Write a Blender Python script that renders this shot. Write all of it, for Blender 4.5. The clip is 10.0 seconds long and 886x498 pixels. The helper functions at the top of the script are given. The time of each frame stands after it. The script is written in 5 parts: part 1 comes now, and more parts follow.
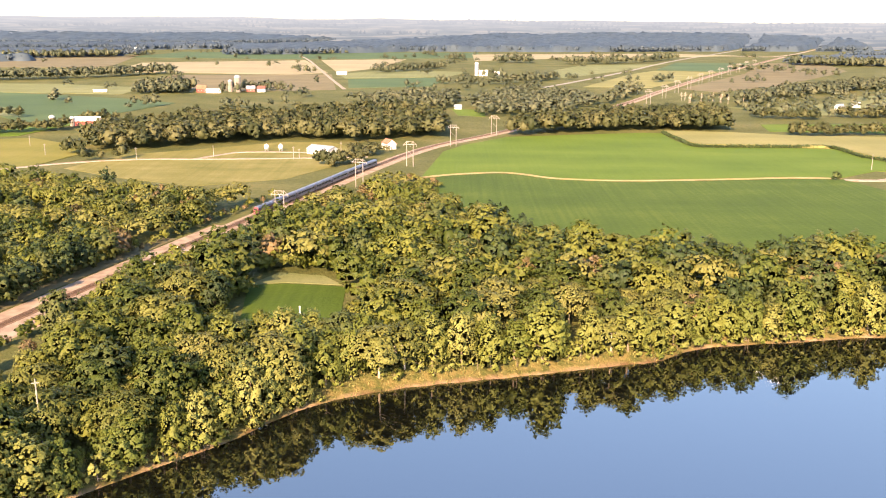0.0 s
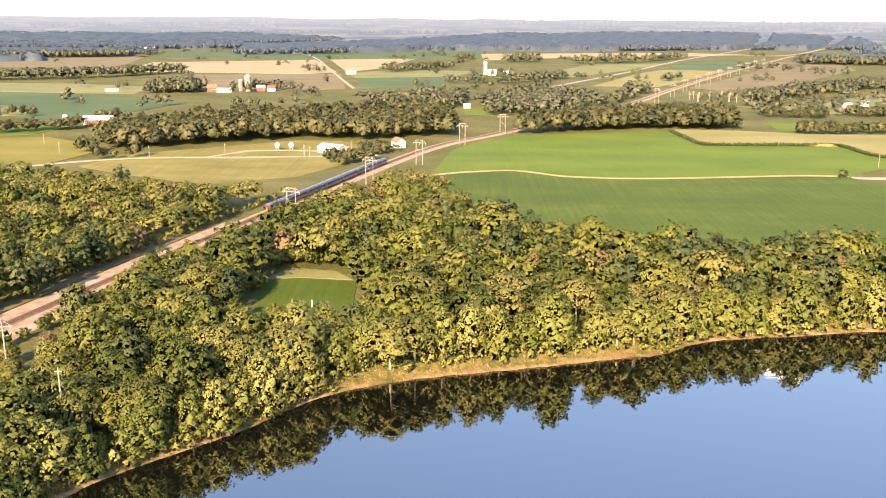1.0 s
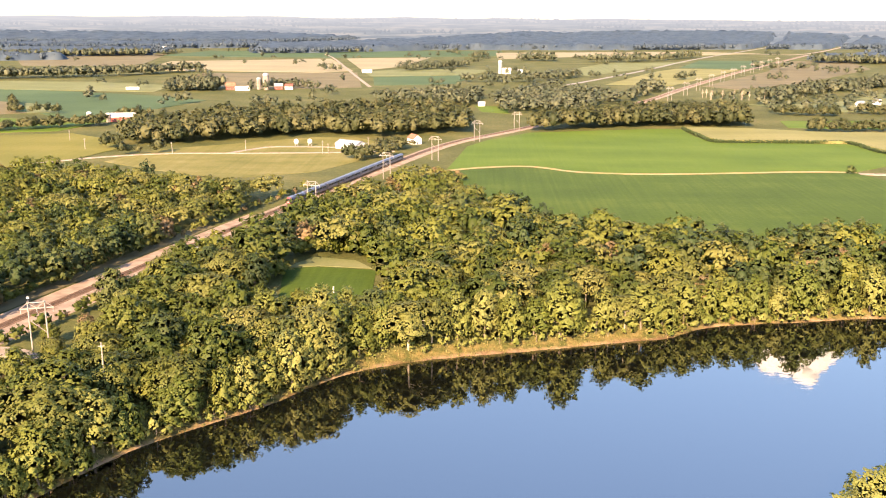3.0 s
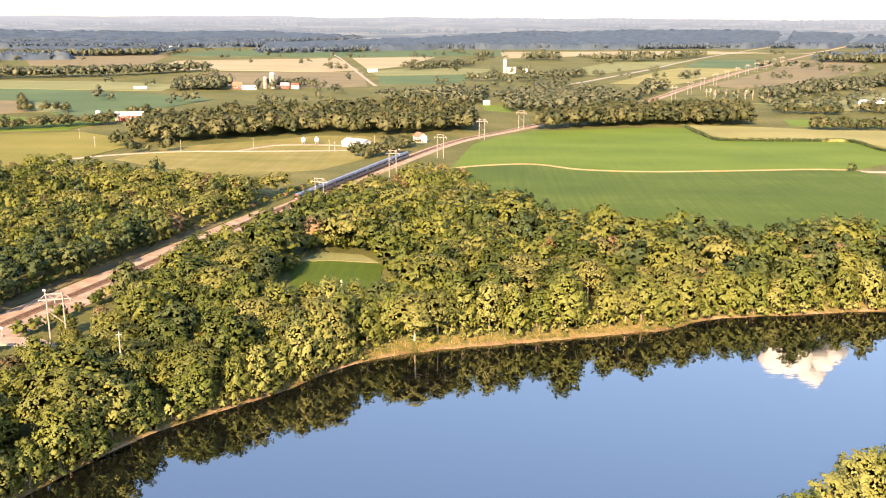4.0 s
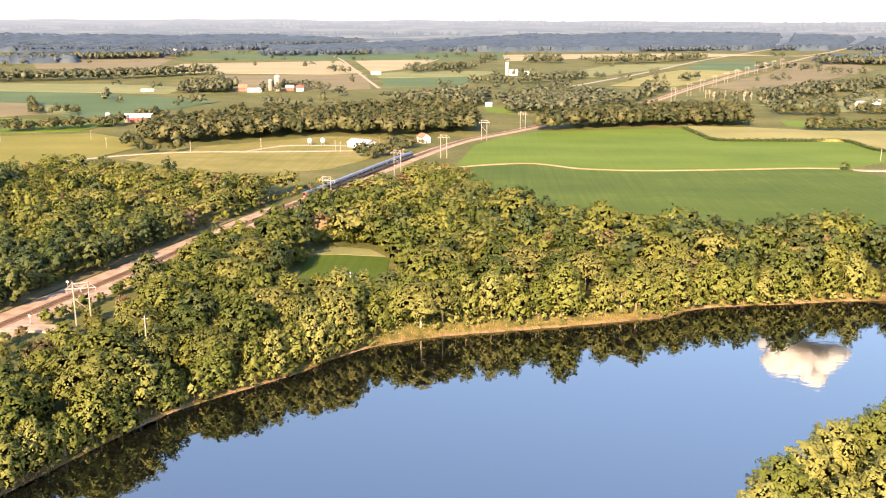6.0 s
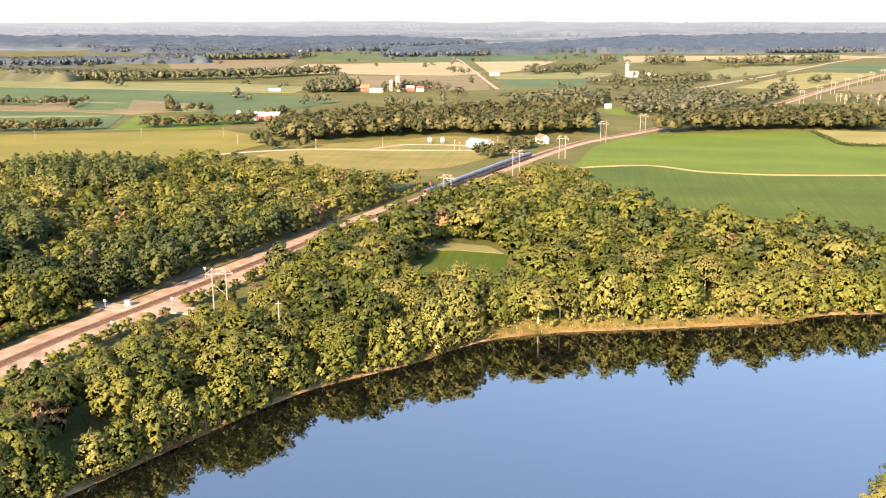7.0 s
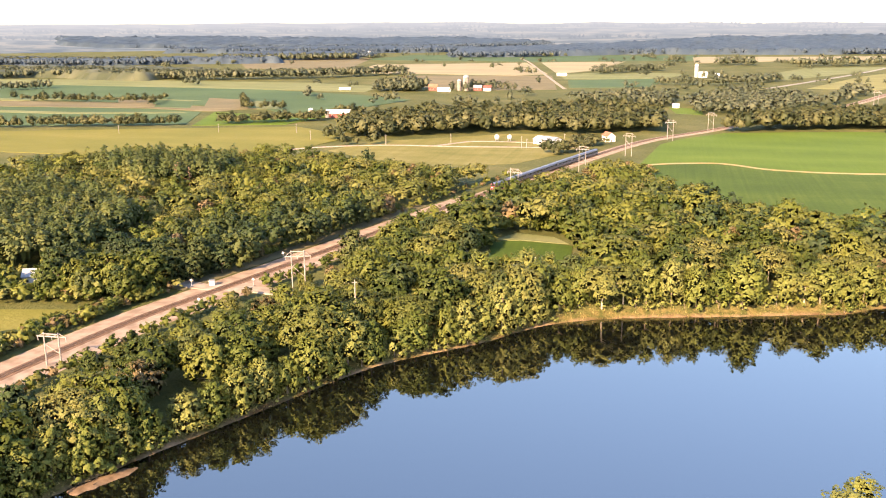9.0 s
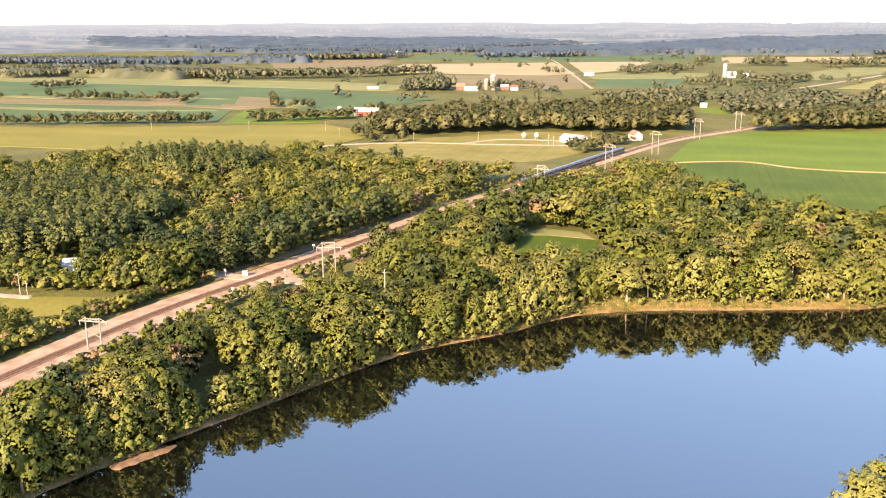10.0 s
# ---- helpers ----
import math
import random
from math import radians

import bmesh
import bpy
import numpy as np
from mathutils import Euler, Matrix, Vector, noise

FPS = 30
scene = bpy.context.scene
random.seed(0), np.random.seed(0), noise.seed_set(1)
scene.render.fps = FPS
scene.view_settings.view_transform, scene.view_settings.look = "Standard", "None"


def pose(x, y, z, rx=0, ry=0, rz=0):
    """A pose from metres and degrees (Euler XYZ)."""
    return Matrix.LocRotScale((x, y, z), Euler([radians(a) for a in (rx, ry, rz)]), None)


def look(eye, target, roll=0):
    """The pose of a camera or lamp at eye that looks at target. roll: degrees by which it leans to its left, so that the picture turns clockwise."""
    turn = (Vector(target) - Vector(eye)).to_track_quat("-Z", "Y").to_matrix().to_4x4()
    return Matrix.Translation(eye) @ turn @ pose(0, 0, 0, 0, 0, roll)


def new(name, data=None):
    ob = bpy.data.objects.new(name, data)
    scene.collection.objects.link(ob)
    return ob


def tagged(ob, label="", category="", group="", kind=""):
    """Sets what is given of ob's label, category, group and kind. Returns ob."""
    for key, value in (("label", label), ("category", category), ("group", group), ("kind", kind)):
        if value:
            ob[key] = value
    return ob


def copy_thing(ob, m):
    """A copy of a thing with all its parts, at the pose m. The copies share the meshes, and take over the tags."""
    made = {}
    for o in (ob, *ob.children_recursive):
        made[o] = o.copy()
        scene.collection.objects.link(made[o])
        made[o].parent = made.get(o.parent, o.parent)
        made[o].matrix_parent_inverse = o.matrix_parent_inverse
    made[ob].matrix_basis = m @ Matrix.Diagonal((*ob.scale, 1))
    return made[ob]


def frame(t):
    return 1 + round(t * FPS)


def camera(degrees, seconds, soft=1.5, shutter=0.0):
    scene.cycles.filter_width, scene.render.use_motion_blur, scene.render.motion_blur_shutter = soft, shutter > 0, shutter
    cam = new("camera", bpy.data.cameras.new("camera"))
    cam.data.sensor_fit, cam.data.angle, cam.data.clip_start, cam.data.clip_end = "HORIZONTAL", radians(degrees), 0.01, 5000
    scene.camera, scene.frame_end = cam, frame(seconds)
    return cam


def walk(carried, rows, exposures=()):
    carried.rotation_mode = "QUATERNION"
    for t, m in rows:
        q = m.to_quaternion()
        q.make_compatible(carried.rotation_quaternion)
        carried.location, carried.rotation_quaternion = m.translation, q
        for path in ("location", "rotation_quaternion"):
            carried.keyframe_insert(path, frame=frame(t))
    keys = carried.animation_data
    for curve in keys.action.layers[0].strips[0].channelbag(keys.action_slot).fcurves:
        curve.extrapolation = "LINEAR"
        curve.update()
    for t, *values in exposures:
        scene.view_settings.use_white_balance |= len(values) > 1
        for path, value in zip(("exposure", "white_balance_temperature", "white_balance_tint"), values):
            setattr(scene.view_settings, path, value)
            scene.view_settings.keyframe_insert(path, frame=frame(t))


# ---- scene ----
cam = camera(52.1, 10.0, 1.05)
PATH = [
    (0, (-0.759, -9.058, 106.429), (-0.788, -7.121, 105.931), 0.3),
    (0.5, (-0.888, -12.318, 106.373), (-0.927, -10.382, 105.874), 0.2),
    (1, (-0.962, -15.601, 106.415), (-1.01, -13.665, 105.916), 0.2),
    (1.5, (-0.964, -19.323, 106.464), (-1.02, -17.388, 105.965), 0.2),
    (2, (-1.089, -23.266, 106.565), (-1.152, -21.33, 106.066), 0.2),
    (2.5, (-1.177, -27.507, 106.563), (-1.248, -25.571, 106.063), 0.2),
    (4, (-0.937, -40.5, 106.634), (-1.027, -38.566, 106.132), 0.1),
    (4.5, (-0.957, -44.602, 106.76), (-1.049, -42.668, 106.26), 0.1),
    (5, (-0.801, -49.077, 106.954), (-0.896, -47.143, 106.457), -0.0),
    (6.5, (-0.971, -62.317, 107.146), (-1.067, -60.382, 106.65), 0.0),
    (7, (-2.824, -66.435, 107.182), (-3.165, -64.527, 106.689), -0.2),
    (7.5, (-3.341, -70.39, 106.844), (-3.777, -68.501, 106.353), -0.3),
    (8, (-2.883, -74.186, 106.38), (-3.322, -72.298, 105.889), -0.3),
    (8.5, (-2.284, -78.013, 105.729), (-2.746, -76.129, 105.238), -0.3),
    (9, (-1.564, -81.906, 105.048), (-2.042, -80.027, 104.559), -0.3),
    (9.5, (-0.938, -85.871, 104.341), (-1.432, -83.996, 103.851), -0.2),
    (10, (-0.312, -89.659, 103.756), (-0.845, -87.794, 103.268), -0.3),
]
walk(cam, [(t, look(eye, target, roll)) for t, eye, target, roll in PATH], [(0, 1.92, 7500, 21)])

# ---- light ----
SUN_AZ, SUN_EL = radians(196), radians(27)      # azimuth clockwise from +y
sun_dir = Vector((math.sin(SUN_AZ) * math.cos(SUN_EL), math.cos(SUN_AZ) * math.cos(SUN_EL), math.sin(SUN_EL)))
world = bpy.data.worlds.new("sky")
scene.world = world
world.use_nodes = True
wn = world.node_tree.nodes
sky = wn.new("ShaderNodeTexSky")
sky.sky_type, sky.sun_disc = "NISHITA", False
sky.sun_elevation, sky.sun_rotation = SUN_EL, SUN_AZ
sky.air_density, sky.dust_density, sky.ozone_density = 1.2, 0.7, 3.8
wn["Background"].inputs["Strength"].default_value = 0.128
world.node_tree.links.new(sky.outputs[0], wn["Background"].inputs["Color"])
sun_data = bpy.data.lights.new("sun", "SUN")
sun_data.energy, sun_data.angle, sun_data.color = 5.0, radians(0.6), (1.0, 0.76, 0.48)
sun = new("sun", sun_data)
sun.matrix_basis = look(sun_dir * 300, (0, 0, 0))


# ---- materials ----
def material(name):
    m = bpy.data.materials.new(name)
    m.use_nodes = True
    return m, m.node_tree.nodes, m.node_tree.links, m.node_tree.nodes["Principled BSDF"]


def ramp_node(n, stops):
    r = n.new("ShaderNodeValToRGB")
    while len(r.color_ramp.elements) < len(stops):
        r.color_ramp.elements.new(0.5)
    for e, (p, c) in zip(r.color_ramp.elements, stops):
        e.position, e.color = p, (*c, 1)
    return r


def world_noise(n, l, scale, detail=3, stretch=(1, 1, 1), rot=0):
    g = n.new("ShaderNodeNewGeometry")
    mp = n.new("ShaderNodeMapping")
    mp.inputs["Scale"].default_value = stretch
    mp.inputs["Rotation"].default_value = (0, 0, rot)
    t = n.new("ShaderNodeTexNoise")
    t.inputs["Scale"].default_value, t.inputs["Detail"].default_value = scale, detail
    l.new(g.outputs["Position"], mp.inputs[0])
    l.new(mp.outputs[0], t.inputs["Vector"])
    return t.outputs["Fac"]


def mixed(n, l, fac, a, b, mode="MIX"):
    m = n.new("ShaderNodeMix")
    m.data_type, m.blend_type = "RGBA", mode
    for k, v in ((0, fac), (6, a), (7, b)):
        if isinstance(v, tuple):
            m.inputs[k].default_value = (*v, 1)
        elif isinstance(v, (int, float)):
            m.inputs[k].default_value = v
        else:
            l.new(v, m.inputs[k])
    return m.outputs[2]


def math_node(n, l, op, a, b=0.0):
    m = n.new("ShaderNodeMath")
    m.operation = op
    for k, v in ((0, a), (1, b)):
        if isinstance(v, (int, float)):
            m.inputs[k].default_value = v
        else:
            l.new(v, m.inputs[k])
    return m.outputs[0]


def bump(n, l, b, height, strength, distance):
    k = n.new("ShaderNodeBump")
    k.inputs["Strength"].default_value, k.inputs["Distance"].default_value = strength, distance
    l.new(height, k.inputs["Height"])
    l.new(k.outputs[0], b.inputs["Normal"])


def leaf_material(name, dark, mid, light, joined, through_light=0.24):
    """Foliage: one hue for a tree, smaller changes from spray to spray, a little light through the leaves."""
    m, n, l, b = material(name)
    if joined:
        a = n.new("ShaderNodeAttribute")
        a.attribute_name = "tree_tint"
        tint = a.outputs["Fac"]
    else:
        tint = n.new("ShaderNodeObjectInfo").outputs["Random"]
    spray = n.new("ShaderNodeNewGeometry").outputs["Random Per Island"]
    patch = world_noise(n, l, 0.25, 2)
    f = math_node(n, l, "ADD", math_node(n, l, "MULTIPLY", tint, 0.92), math_node(n, l, "MULTIPLY", spray, 0.12))
    f = math_node(n, l, "ADD", f, math_node(n, l, "MULTIPLY", math_node(n, l, "SUBTRACT", patch, 0.45), 0.3))
    r = ramp_node(n, [(0.05, dark), (0.45, mid), (0.95, light)])
    l.new(f, r.inputs[0])
    l.new(r.outputs[0], b.inputs["Base Color"])
    b.inputs["Roughness"].default_value = 0.62
    b.inputs["Specular IOR Level"].default_value = 0.25
    t = n.new("ShaderNodeBsdfTranslucent")
    l.new(mixed(n, l, 1.0, r.outputs[0], (1.0, 1.0, 0.5), "MULTIPLY"), t.inputs["Color"])
    mx = n.new("ShaderNodeMixShader")
    mx.inputs[0].default_value = through_light
    l.new(b.outputs[0], mx.inputs[1])
    l.new(t.outputs[0], mx.inputs[2])
    l.new(mx.outputs[0], n["Material Output"].inputs["Surface"])
    return m


def plain(name, a, b2, rough=0.7, scale=0.6, metal=0.0, relief=0.0, spread=(0.35, 0.65)):
    m, n, l, b = material(name)
    f = world_noise(n, l, scale, 4)
    r = ramp_node(n, [(spread[0], a), (spread[1], b2)])
    l.new(f, r.inputs[0])
    l.new(r.outputs[0], b.inputs["Base Color"])
    b.inputs["Roughness"].default_value, b.inputs["Metallic"].default_value = rough, metal
    b.inputs["Specular IOR Level"].default_value = 0.3
    if relief:
        bump(n, l, b, world_noise(n, l, scale * 6, 3), 0.6, relief)
    return m


def crop_material(name, a, b2, c, row=0.0, rot=0.0, patch=0.012, stripe=0.25):
    """A field: broad patches of growth, fine tufts, drilled rows."""
    m, n, l, b = material(name)
    r = ramp_node(n, [(0.3, a), (0.52, b2), (0.72, c)])
    big = world_noise(n, l, patch, 4, (1, 2.5, 1), rot)
    fine = world_noise(n, l, 0.5, 3)
    f = math_node(n, l, "ADD", math_node(n, l, "MULTIPLY", big, 0.75), math_node(n, l, "MULTIPLY", fine, 0.25))
    if row:
        streak = world_noise(n, l, 1.0 / row, 2, (1, 0.02, 1), rot)
        f = math_node(n, l, "ADD", f, math_node(n, l, "MULTIPLY", math_node(n, l, "SUBTRACT", streak, 0.5), stripe))
    l.new(f, r.inputs[0])
    l.new(r.outputs[0], b.inputs["Base Color"])
    b.inputs["Roughness"].default_value = 0.85
    b.inputs["Specular IOR Level"].default_value = 0.15
    bump(n, l, b, fine, 0.7, 0.4)
    return m


def ground_material():
    """Rough grass and undergrowth, dry grass on the bank, sand and mud at the water's edge."""
    m, n, l, b = material("meadow_ground")
    r = ramp_node(n, [(0.3, (0.05, 0.06, 0.018)), (0.5, (0.09, 0.095, 0.03)), (0.7, (0.16, 0.14, 0.055))])
    f = math_node(n, l, "ADD", math_node(n, l, "MULTIPLY", world_noise(n, l, 0.02, 4), 0.6), math_node(n, l, "MULTIPLY", world_noise(n, l, 0.3, 4), 0.4))
    l.new(f, r.inputs[0])
    g = n.new("ShaderNodeNewGeometry")
    s = n.new("ShaderNodeSeparateXYZ")
    l.new(g.outputs["Position"], s.inputs[0])
    level = math_node(n, l, "ADD", s.outputs["Z"], math_node(n, l, "MULTIPLY", math_node(n, l, "SUBTRACT", world_noise(n, l, 0.12, 3), 0.5), 2.6))
    dry = n.new("ShaderNodeMapRange")
    for k, v in zip(("From Min", "From Max", "To Min", "To Max"), (-2.2, -0.3, 1, 0)):
        dry.inputs[k].default_value = v
    l.new(level, dry.inputs["Value"])
    wet = n.new("ShaderNodeMapRange")
    for k, v in zip(("From Min", "From Max", "To Min", "To Max"), (-4.1, -3.3, 1, 0)):
        wet.inputs[k].default_value = v
    l.new(level, wet.inputs["Value"])
    grass = ramp_node(n, [(0.35, (0.06, 0.066, 0.018)), (0.6, (0.15, 0.115, 0.042))])
    l.new(world_noise(n, l, 0.35, 4), grass.inputs[0])
    sand = ramp_node(n, [(0.35, (0.10, 0.06, 0.03)), (0.62, (0.29, 0.195, 0.12))])
    l.new(world_noise(n, l, 0.09, 4), sand.inputs[0])
    c = mixed(n, l, dry.outputs[0], r.outputs[0], grass.outputs[0])
    c = mixed(n, l, wet.outputs[0], c, sand.outputs[0])
    l.new(c, b.inputs["Base Color"])
    b.inputs["Roughness"].default_value = 0.9
    b.inputs["Specular IOR Level"].default_value = 0.15
    bump(n, l, b, world_noise(n, l, 0.8, 4), 0.8, 0.6)
    return m


def water_material():
    m, n, l, b = material("river_water")
    b.inputs["Base Color"].default_value = (0.004, 0.005, 0.004, 1)
    b.inputs["Roughness"].default_value = 0.025
    b.inputs["IOR"].default_value = 3.7
    f = world_noise(n, l, 0.22, 3, (1, 1.8, 1))
    bump(n, l, b, f, 0.02, 0.3)
    return m


def haze_glow_material(name, stops):
    """Hills some kilometres off: a glowing surface with the haze of the air painted in."""
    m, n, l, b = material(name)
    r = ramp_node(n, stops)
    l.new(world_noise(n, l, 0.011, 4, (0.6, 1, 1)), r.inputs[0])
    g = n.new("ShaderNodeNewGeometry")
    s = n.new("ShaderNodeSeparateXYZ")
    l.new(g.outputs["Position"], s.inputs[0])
    # painted haze: blends to pale blue-grey with height
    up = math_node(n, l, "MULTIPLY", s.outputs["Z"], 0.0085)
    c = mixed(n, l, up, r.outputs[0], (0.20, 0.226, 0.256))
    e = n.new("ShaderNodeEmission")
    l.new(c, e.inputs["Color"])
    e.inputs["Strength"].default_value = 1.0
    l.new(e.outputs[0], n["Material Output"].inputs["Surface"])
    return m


MAT_GROUND, MAT_WATER, MAT_FAR = ground_material(), water_material(), haze_glow_material("far_hills_haze_glow", [(0.44, (0.076, 0.0973, 0.12)), (0.5, (0.103, 0.122, 0.138)), (0.56, (0.114, 0.131, 0.144)), (0.6, (0.148, 0.156, 0.16))])
MAT_FAR_WOODS = haze_glow_material("far_hill_woods_haze_glow", [(0.4, (0.057, 0.076, 0.0988)), (0.6, (0.076, 0.095, 0.114))])
LEAF = {
    "bank": ((0.085, 0.11, 0.02), (0.14, 0.158, 0.032), (0.2, 0.206, 0.058)),
    "oak": ((0.042, 0.062, 0.011), (0.09, 0.11, 0.018), (0.15, 0.158, 0.03)),
    "olive": ((0.086, 0.1, 0.02), (0.128, 0.136, 0.03), (0.172, 0.168, 0.046)),
    "pine": ((0.05, 0.07, 0.024), (0.078, 0.102, 0.03), (0.12, 0.132, 0.04)),
    "dark": ((0.03, 0.048, 0.018), (0.048, 0.072, 0.022), (0.085, 0.10, 0.028)),
    "autumn": ((0.10, 0.08, 0.035), (0.16, 0.115, 0.05), (0.21, 0.15, 0.08)),
}
LEAF_ONE = {k: leaf_material("leaves_" + k, *v, False) for k, v in LEAF.items()}
LEAF_MANY = {k: leaf_material("woods_" + k, *v, True) for k, v in LEAF.items()}
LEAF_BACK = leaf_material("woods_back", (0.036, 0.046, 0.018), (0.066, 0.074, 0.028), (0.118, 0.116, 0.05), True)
# leaves greyed for far trees: some distance haze is put into the colour
LEAF_FAR_HAZED = leaf_material("woods_far_hazed", (0.048, 0.06, 0.036), (0.07, 0.082, 0.046), (0.108, 0.114, 0.066), True, 0.12)
# blue-grey leaf colour imitates the haze over the farthest woods
LEAF_FARTHEST_HAZED = leaf_material("woods_farthest_hazed", (0.04, 0.062, 0.09), (0.05, 0.074, 0.1), (0.066, 0.09, 0.112), True, 0.1)
BARK = plain("bark", (0.10, 0.08, 0.06), (0.24, 0.19, 0.15), 0.9, 1.5, relief=0.05)
PALE_BARK = plain("pale_bark", (0.26, 0.21, 0.16), (0.45, 0.38, 0.30), 0.9, 1.5, relief=0.05)
WOOD_POLE = plain("weathered_pole", (0.22, 0.195, 0.175), (0.32, 0.285, 0.26), 0.85, 1.2)
BALLAST = plain("pale_ballast", (0.216, 0.152, 0.108), (0.344, 0.264, 0.2), 0.95, 0.18, relief=0.08)
TRACK_BED = plain("rusty_track_bed", (0.104, 0.06, 0.036), (0.176, 0.104, 0.064), 0.95, 0.7, relief=0.08)
TIE = plain("tarred_ties", (0.07, 0.05, 0.04), (0.13, 0.09, 0.065), 0.9, 1.0)
RAIL_STEEL = plain("rail_steel", (0.20, 0.12, 0.08), (0.32, 0.22, 0.16), 0.45, 0.8, 0.6)
GRAVEL = plain("gravel_road", (0.24, 0.192, 0.144), (0.352, 0.288, 0.232), 0.95, 0.25)
ASPHALT = plain("pale_old_road", (0.216, 0.196, 0.168), (0.288, 0.264, 0.232), 0.9, 0.1)
DIRT = plain("bare_dirt", (0.24, 0.176, 0.112), (0.384, 0.288, 0.2), 0.95, 0.12)
WHITE = plain("white_paint", (0.56, 0.55, 0.53), (0.70, 0.69, 0.67), 0.6, 0.5)
GREY_METAL = plain("grey_metal_roof", (0.304, 0.312, 0.32), (0.416, 0.424, 0.432), 0.45, 0.4, 0.3)
RED_BARN = plain("faded_red_boards", (0.22, 0.06, 0.05), (0.31, 0.10, 0.08), 0.8, 0.5)
RUST_ROOF = plain("rust_red_roof", (0.24, 0.104, 0.064), (0.336, 0.16, 0.104), 0.8, 0.4)
CONCRETE = plain("silo_concrete", (0.208, 0.176, 0.152), (0.288, 0.248, 0.216), 0.85, 0.4)
GLASS_DARK = plain("dark_window_glass", (0.02, 0.025, 0.03), (0.04, 0.045, 0.05), 0.08, 0.5)
TRAIN_BLUE = plain("train_blue_grey", (0.085, 0.095, 0.14), (0.13, 0.145, 0.20), 0.4, 0.3, 0.2)
TRAIN_SILVER = plain("train_stainless", (0.17, 0.15, 0.18), (0.24, 0.22, 0.25), 0.35, 0.3, 0.5)
TRAIN_RED = plain("train_red_stripe", (0.16, 0.04, 0.05), (0.22, 0.06, 0.07), 0.45, 0.3)
TRAIN_DARK = plain("train_dark_underframe", (0.03, 0.03, 0.035), (0.06, 0.06, 0.06), 0.7, 0.6)
CLOUD_WHITE = plain("cloud_white", (0.9, 0.9, 0.9), (0.97, 0.97, 0.97), 1.0, 0.001)
F_BRIGHT = crop_material("bright_green_crop", (0.062, 0.108, 0.011), (0.086, 0.136, 0.015), (0.115, 0.158, 0.023), 1.6, 0.35, 0.01, 0.2)
F_DEEP = crop_material("deep_green_crop", (0.04, 0.07, 0.008), (0.054, 0.089, 0.0105), (0.082, 0.112, 0.017), 2.2, -1.35, 0.012, 0.4)
F_CORN = crop_material("ripening_corn", (0.155, 0.155, 0.055), (0.2, 0.19, 0.07), (0.25, 0.225, 0.09), 1.8, 1.2, 0.012, 0.2)
F_DRY = crop_material("dry_grass_strip", (0.213, 0.167, 0.0684), (0.304, 0.236, 0.114), (0.365, 0.289, 0.152), 0, 0, 0.05)
F_OLIVE = crop_material("olive_hay", (0.114, 0.118, 0.0228), (0.152, 0.144, 0.0304), (0.198, 0.175, 0.0456), 2.5, 1.4, 0.01, 0.2)
F_LAWN = crop_material("mown_yard_grass", (0.114, 0.114, 0.0266), (0.167, 0.152, 0.0456), (0.228, 0.198, 0.076), 5.0, 1.5, 0.02, 0.35)
F_SOY = crop_material("blue_green_soy", (0.0456, 0.0821, 0.0365), (0.0623, 0.1, 0.041), (0.0836, 0.122, 0.0502), 3.0, 1.3, 0.006, 0.2)
F_TAN = crop_material("tan_stubble", (0.22, 0.19, 0.114), (0.274, 0.236, 0.141), (0.319, 0.277, 0.167), 4.0, 1.5, 0.006, 0.2)
F_PALE = crop_material("pale_green_strip", (0.114, 0.133, 0.0532), (0.156, 0.167, 0.0684), (0.198, 0.198, 0.0912), 6.0, 1.3, 0.01, 0.35)
F_BROWN = crop_material("brown_fallow", (0.114, 0.0988, 0.057), (0.152, 0.129, 0.0684), (0.198, 0.16, 0.0912), 4.0, 1.4, 0.01, 0.25)


# ---- geometry helpers ----
def spline(pts, step):
    """A smooth line through a few plan points, sampled about every step metres."""
    p = [np.array(q, float) for q in pts]
    p = [2 * p[0] - p[1]] + p + [2 * p[-1] - p[-2]]
    out = []
    for a, b, c, d in zip(p, p[1:], p[2:], p[3:]):
        k = max(2, int(np.linalg.norm(c - b) / step))
        for i in range(k):
            t = i / k
            out.append(0.5 * (2 * b + (c - a) * t + (2 * a - 5 * b + 4 * c - d) * t * t + (3 * b - a - 3 * c + d) * t ** 3))
    out.append(p[-2])
    return np.array(out)


def line_distance(P, line):
    """Distance of the points P (n, 2) from a polyline."""
    best = np.full(len(P), 1e12)
    for a, b in zip(line[:-1], line[1:]):
        d = b - a
        t = np.clip(((P - a) @ d) / max(d @ d, 1e-9), 0, 1)
        q = P - a - t[:, None] * d
        best = np.minimum(best, (q * q).sum(1))
    return np.sqrt(best)


def inside(P, poly):
    poly = np.asarray(poly, float)
    res = np.zeros(len(P), bool)
    for (x0, y0), (x1, y1) in zip(poly, np.roll(poly, -1, 0)):
        if y0 != y1:
            res ^= ((y0 > P[:, 1]) != (y1 > P[:, 1])) & (P[:, 0] < (x1 - x0) * (P[:, 1] - y0) / (y1 - y0) + x0)
    return res


def part(name, bm, mat, parent=None, label=""):
    me = bpy.data.meshes.new(name)
    bm.to_mesh(me)
    bm.free()
    me.materials.append(mat)
    ob = new(name, me)
    if parent is not None:
        ob.parent = parent
    return tagged(ob, label)


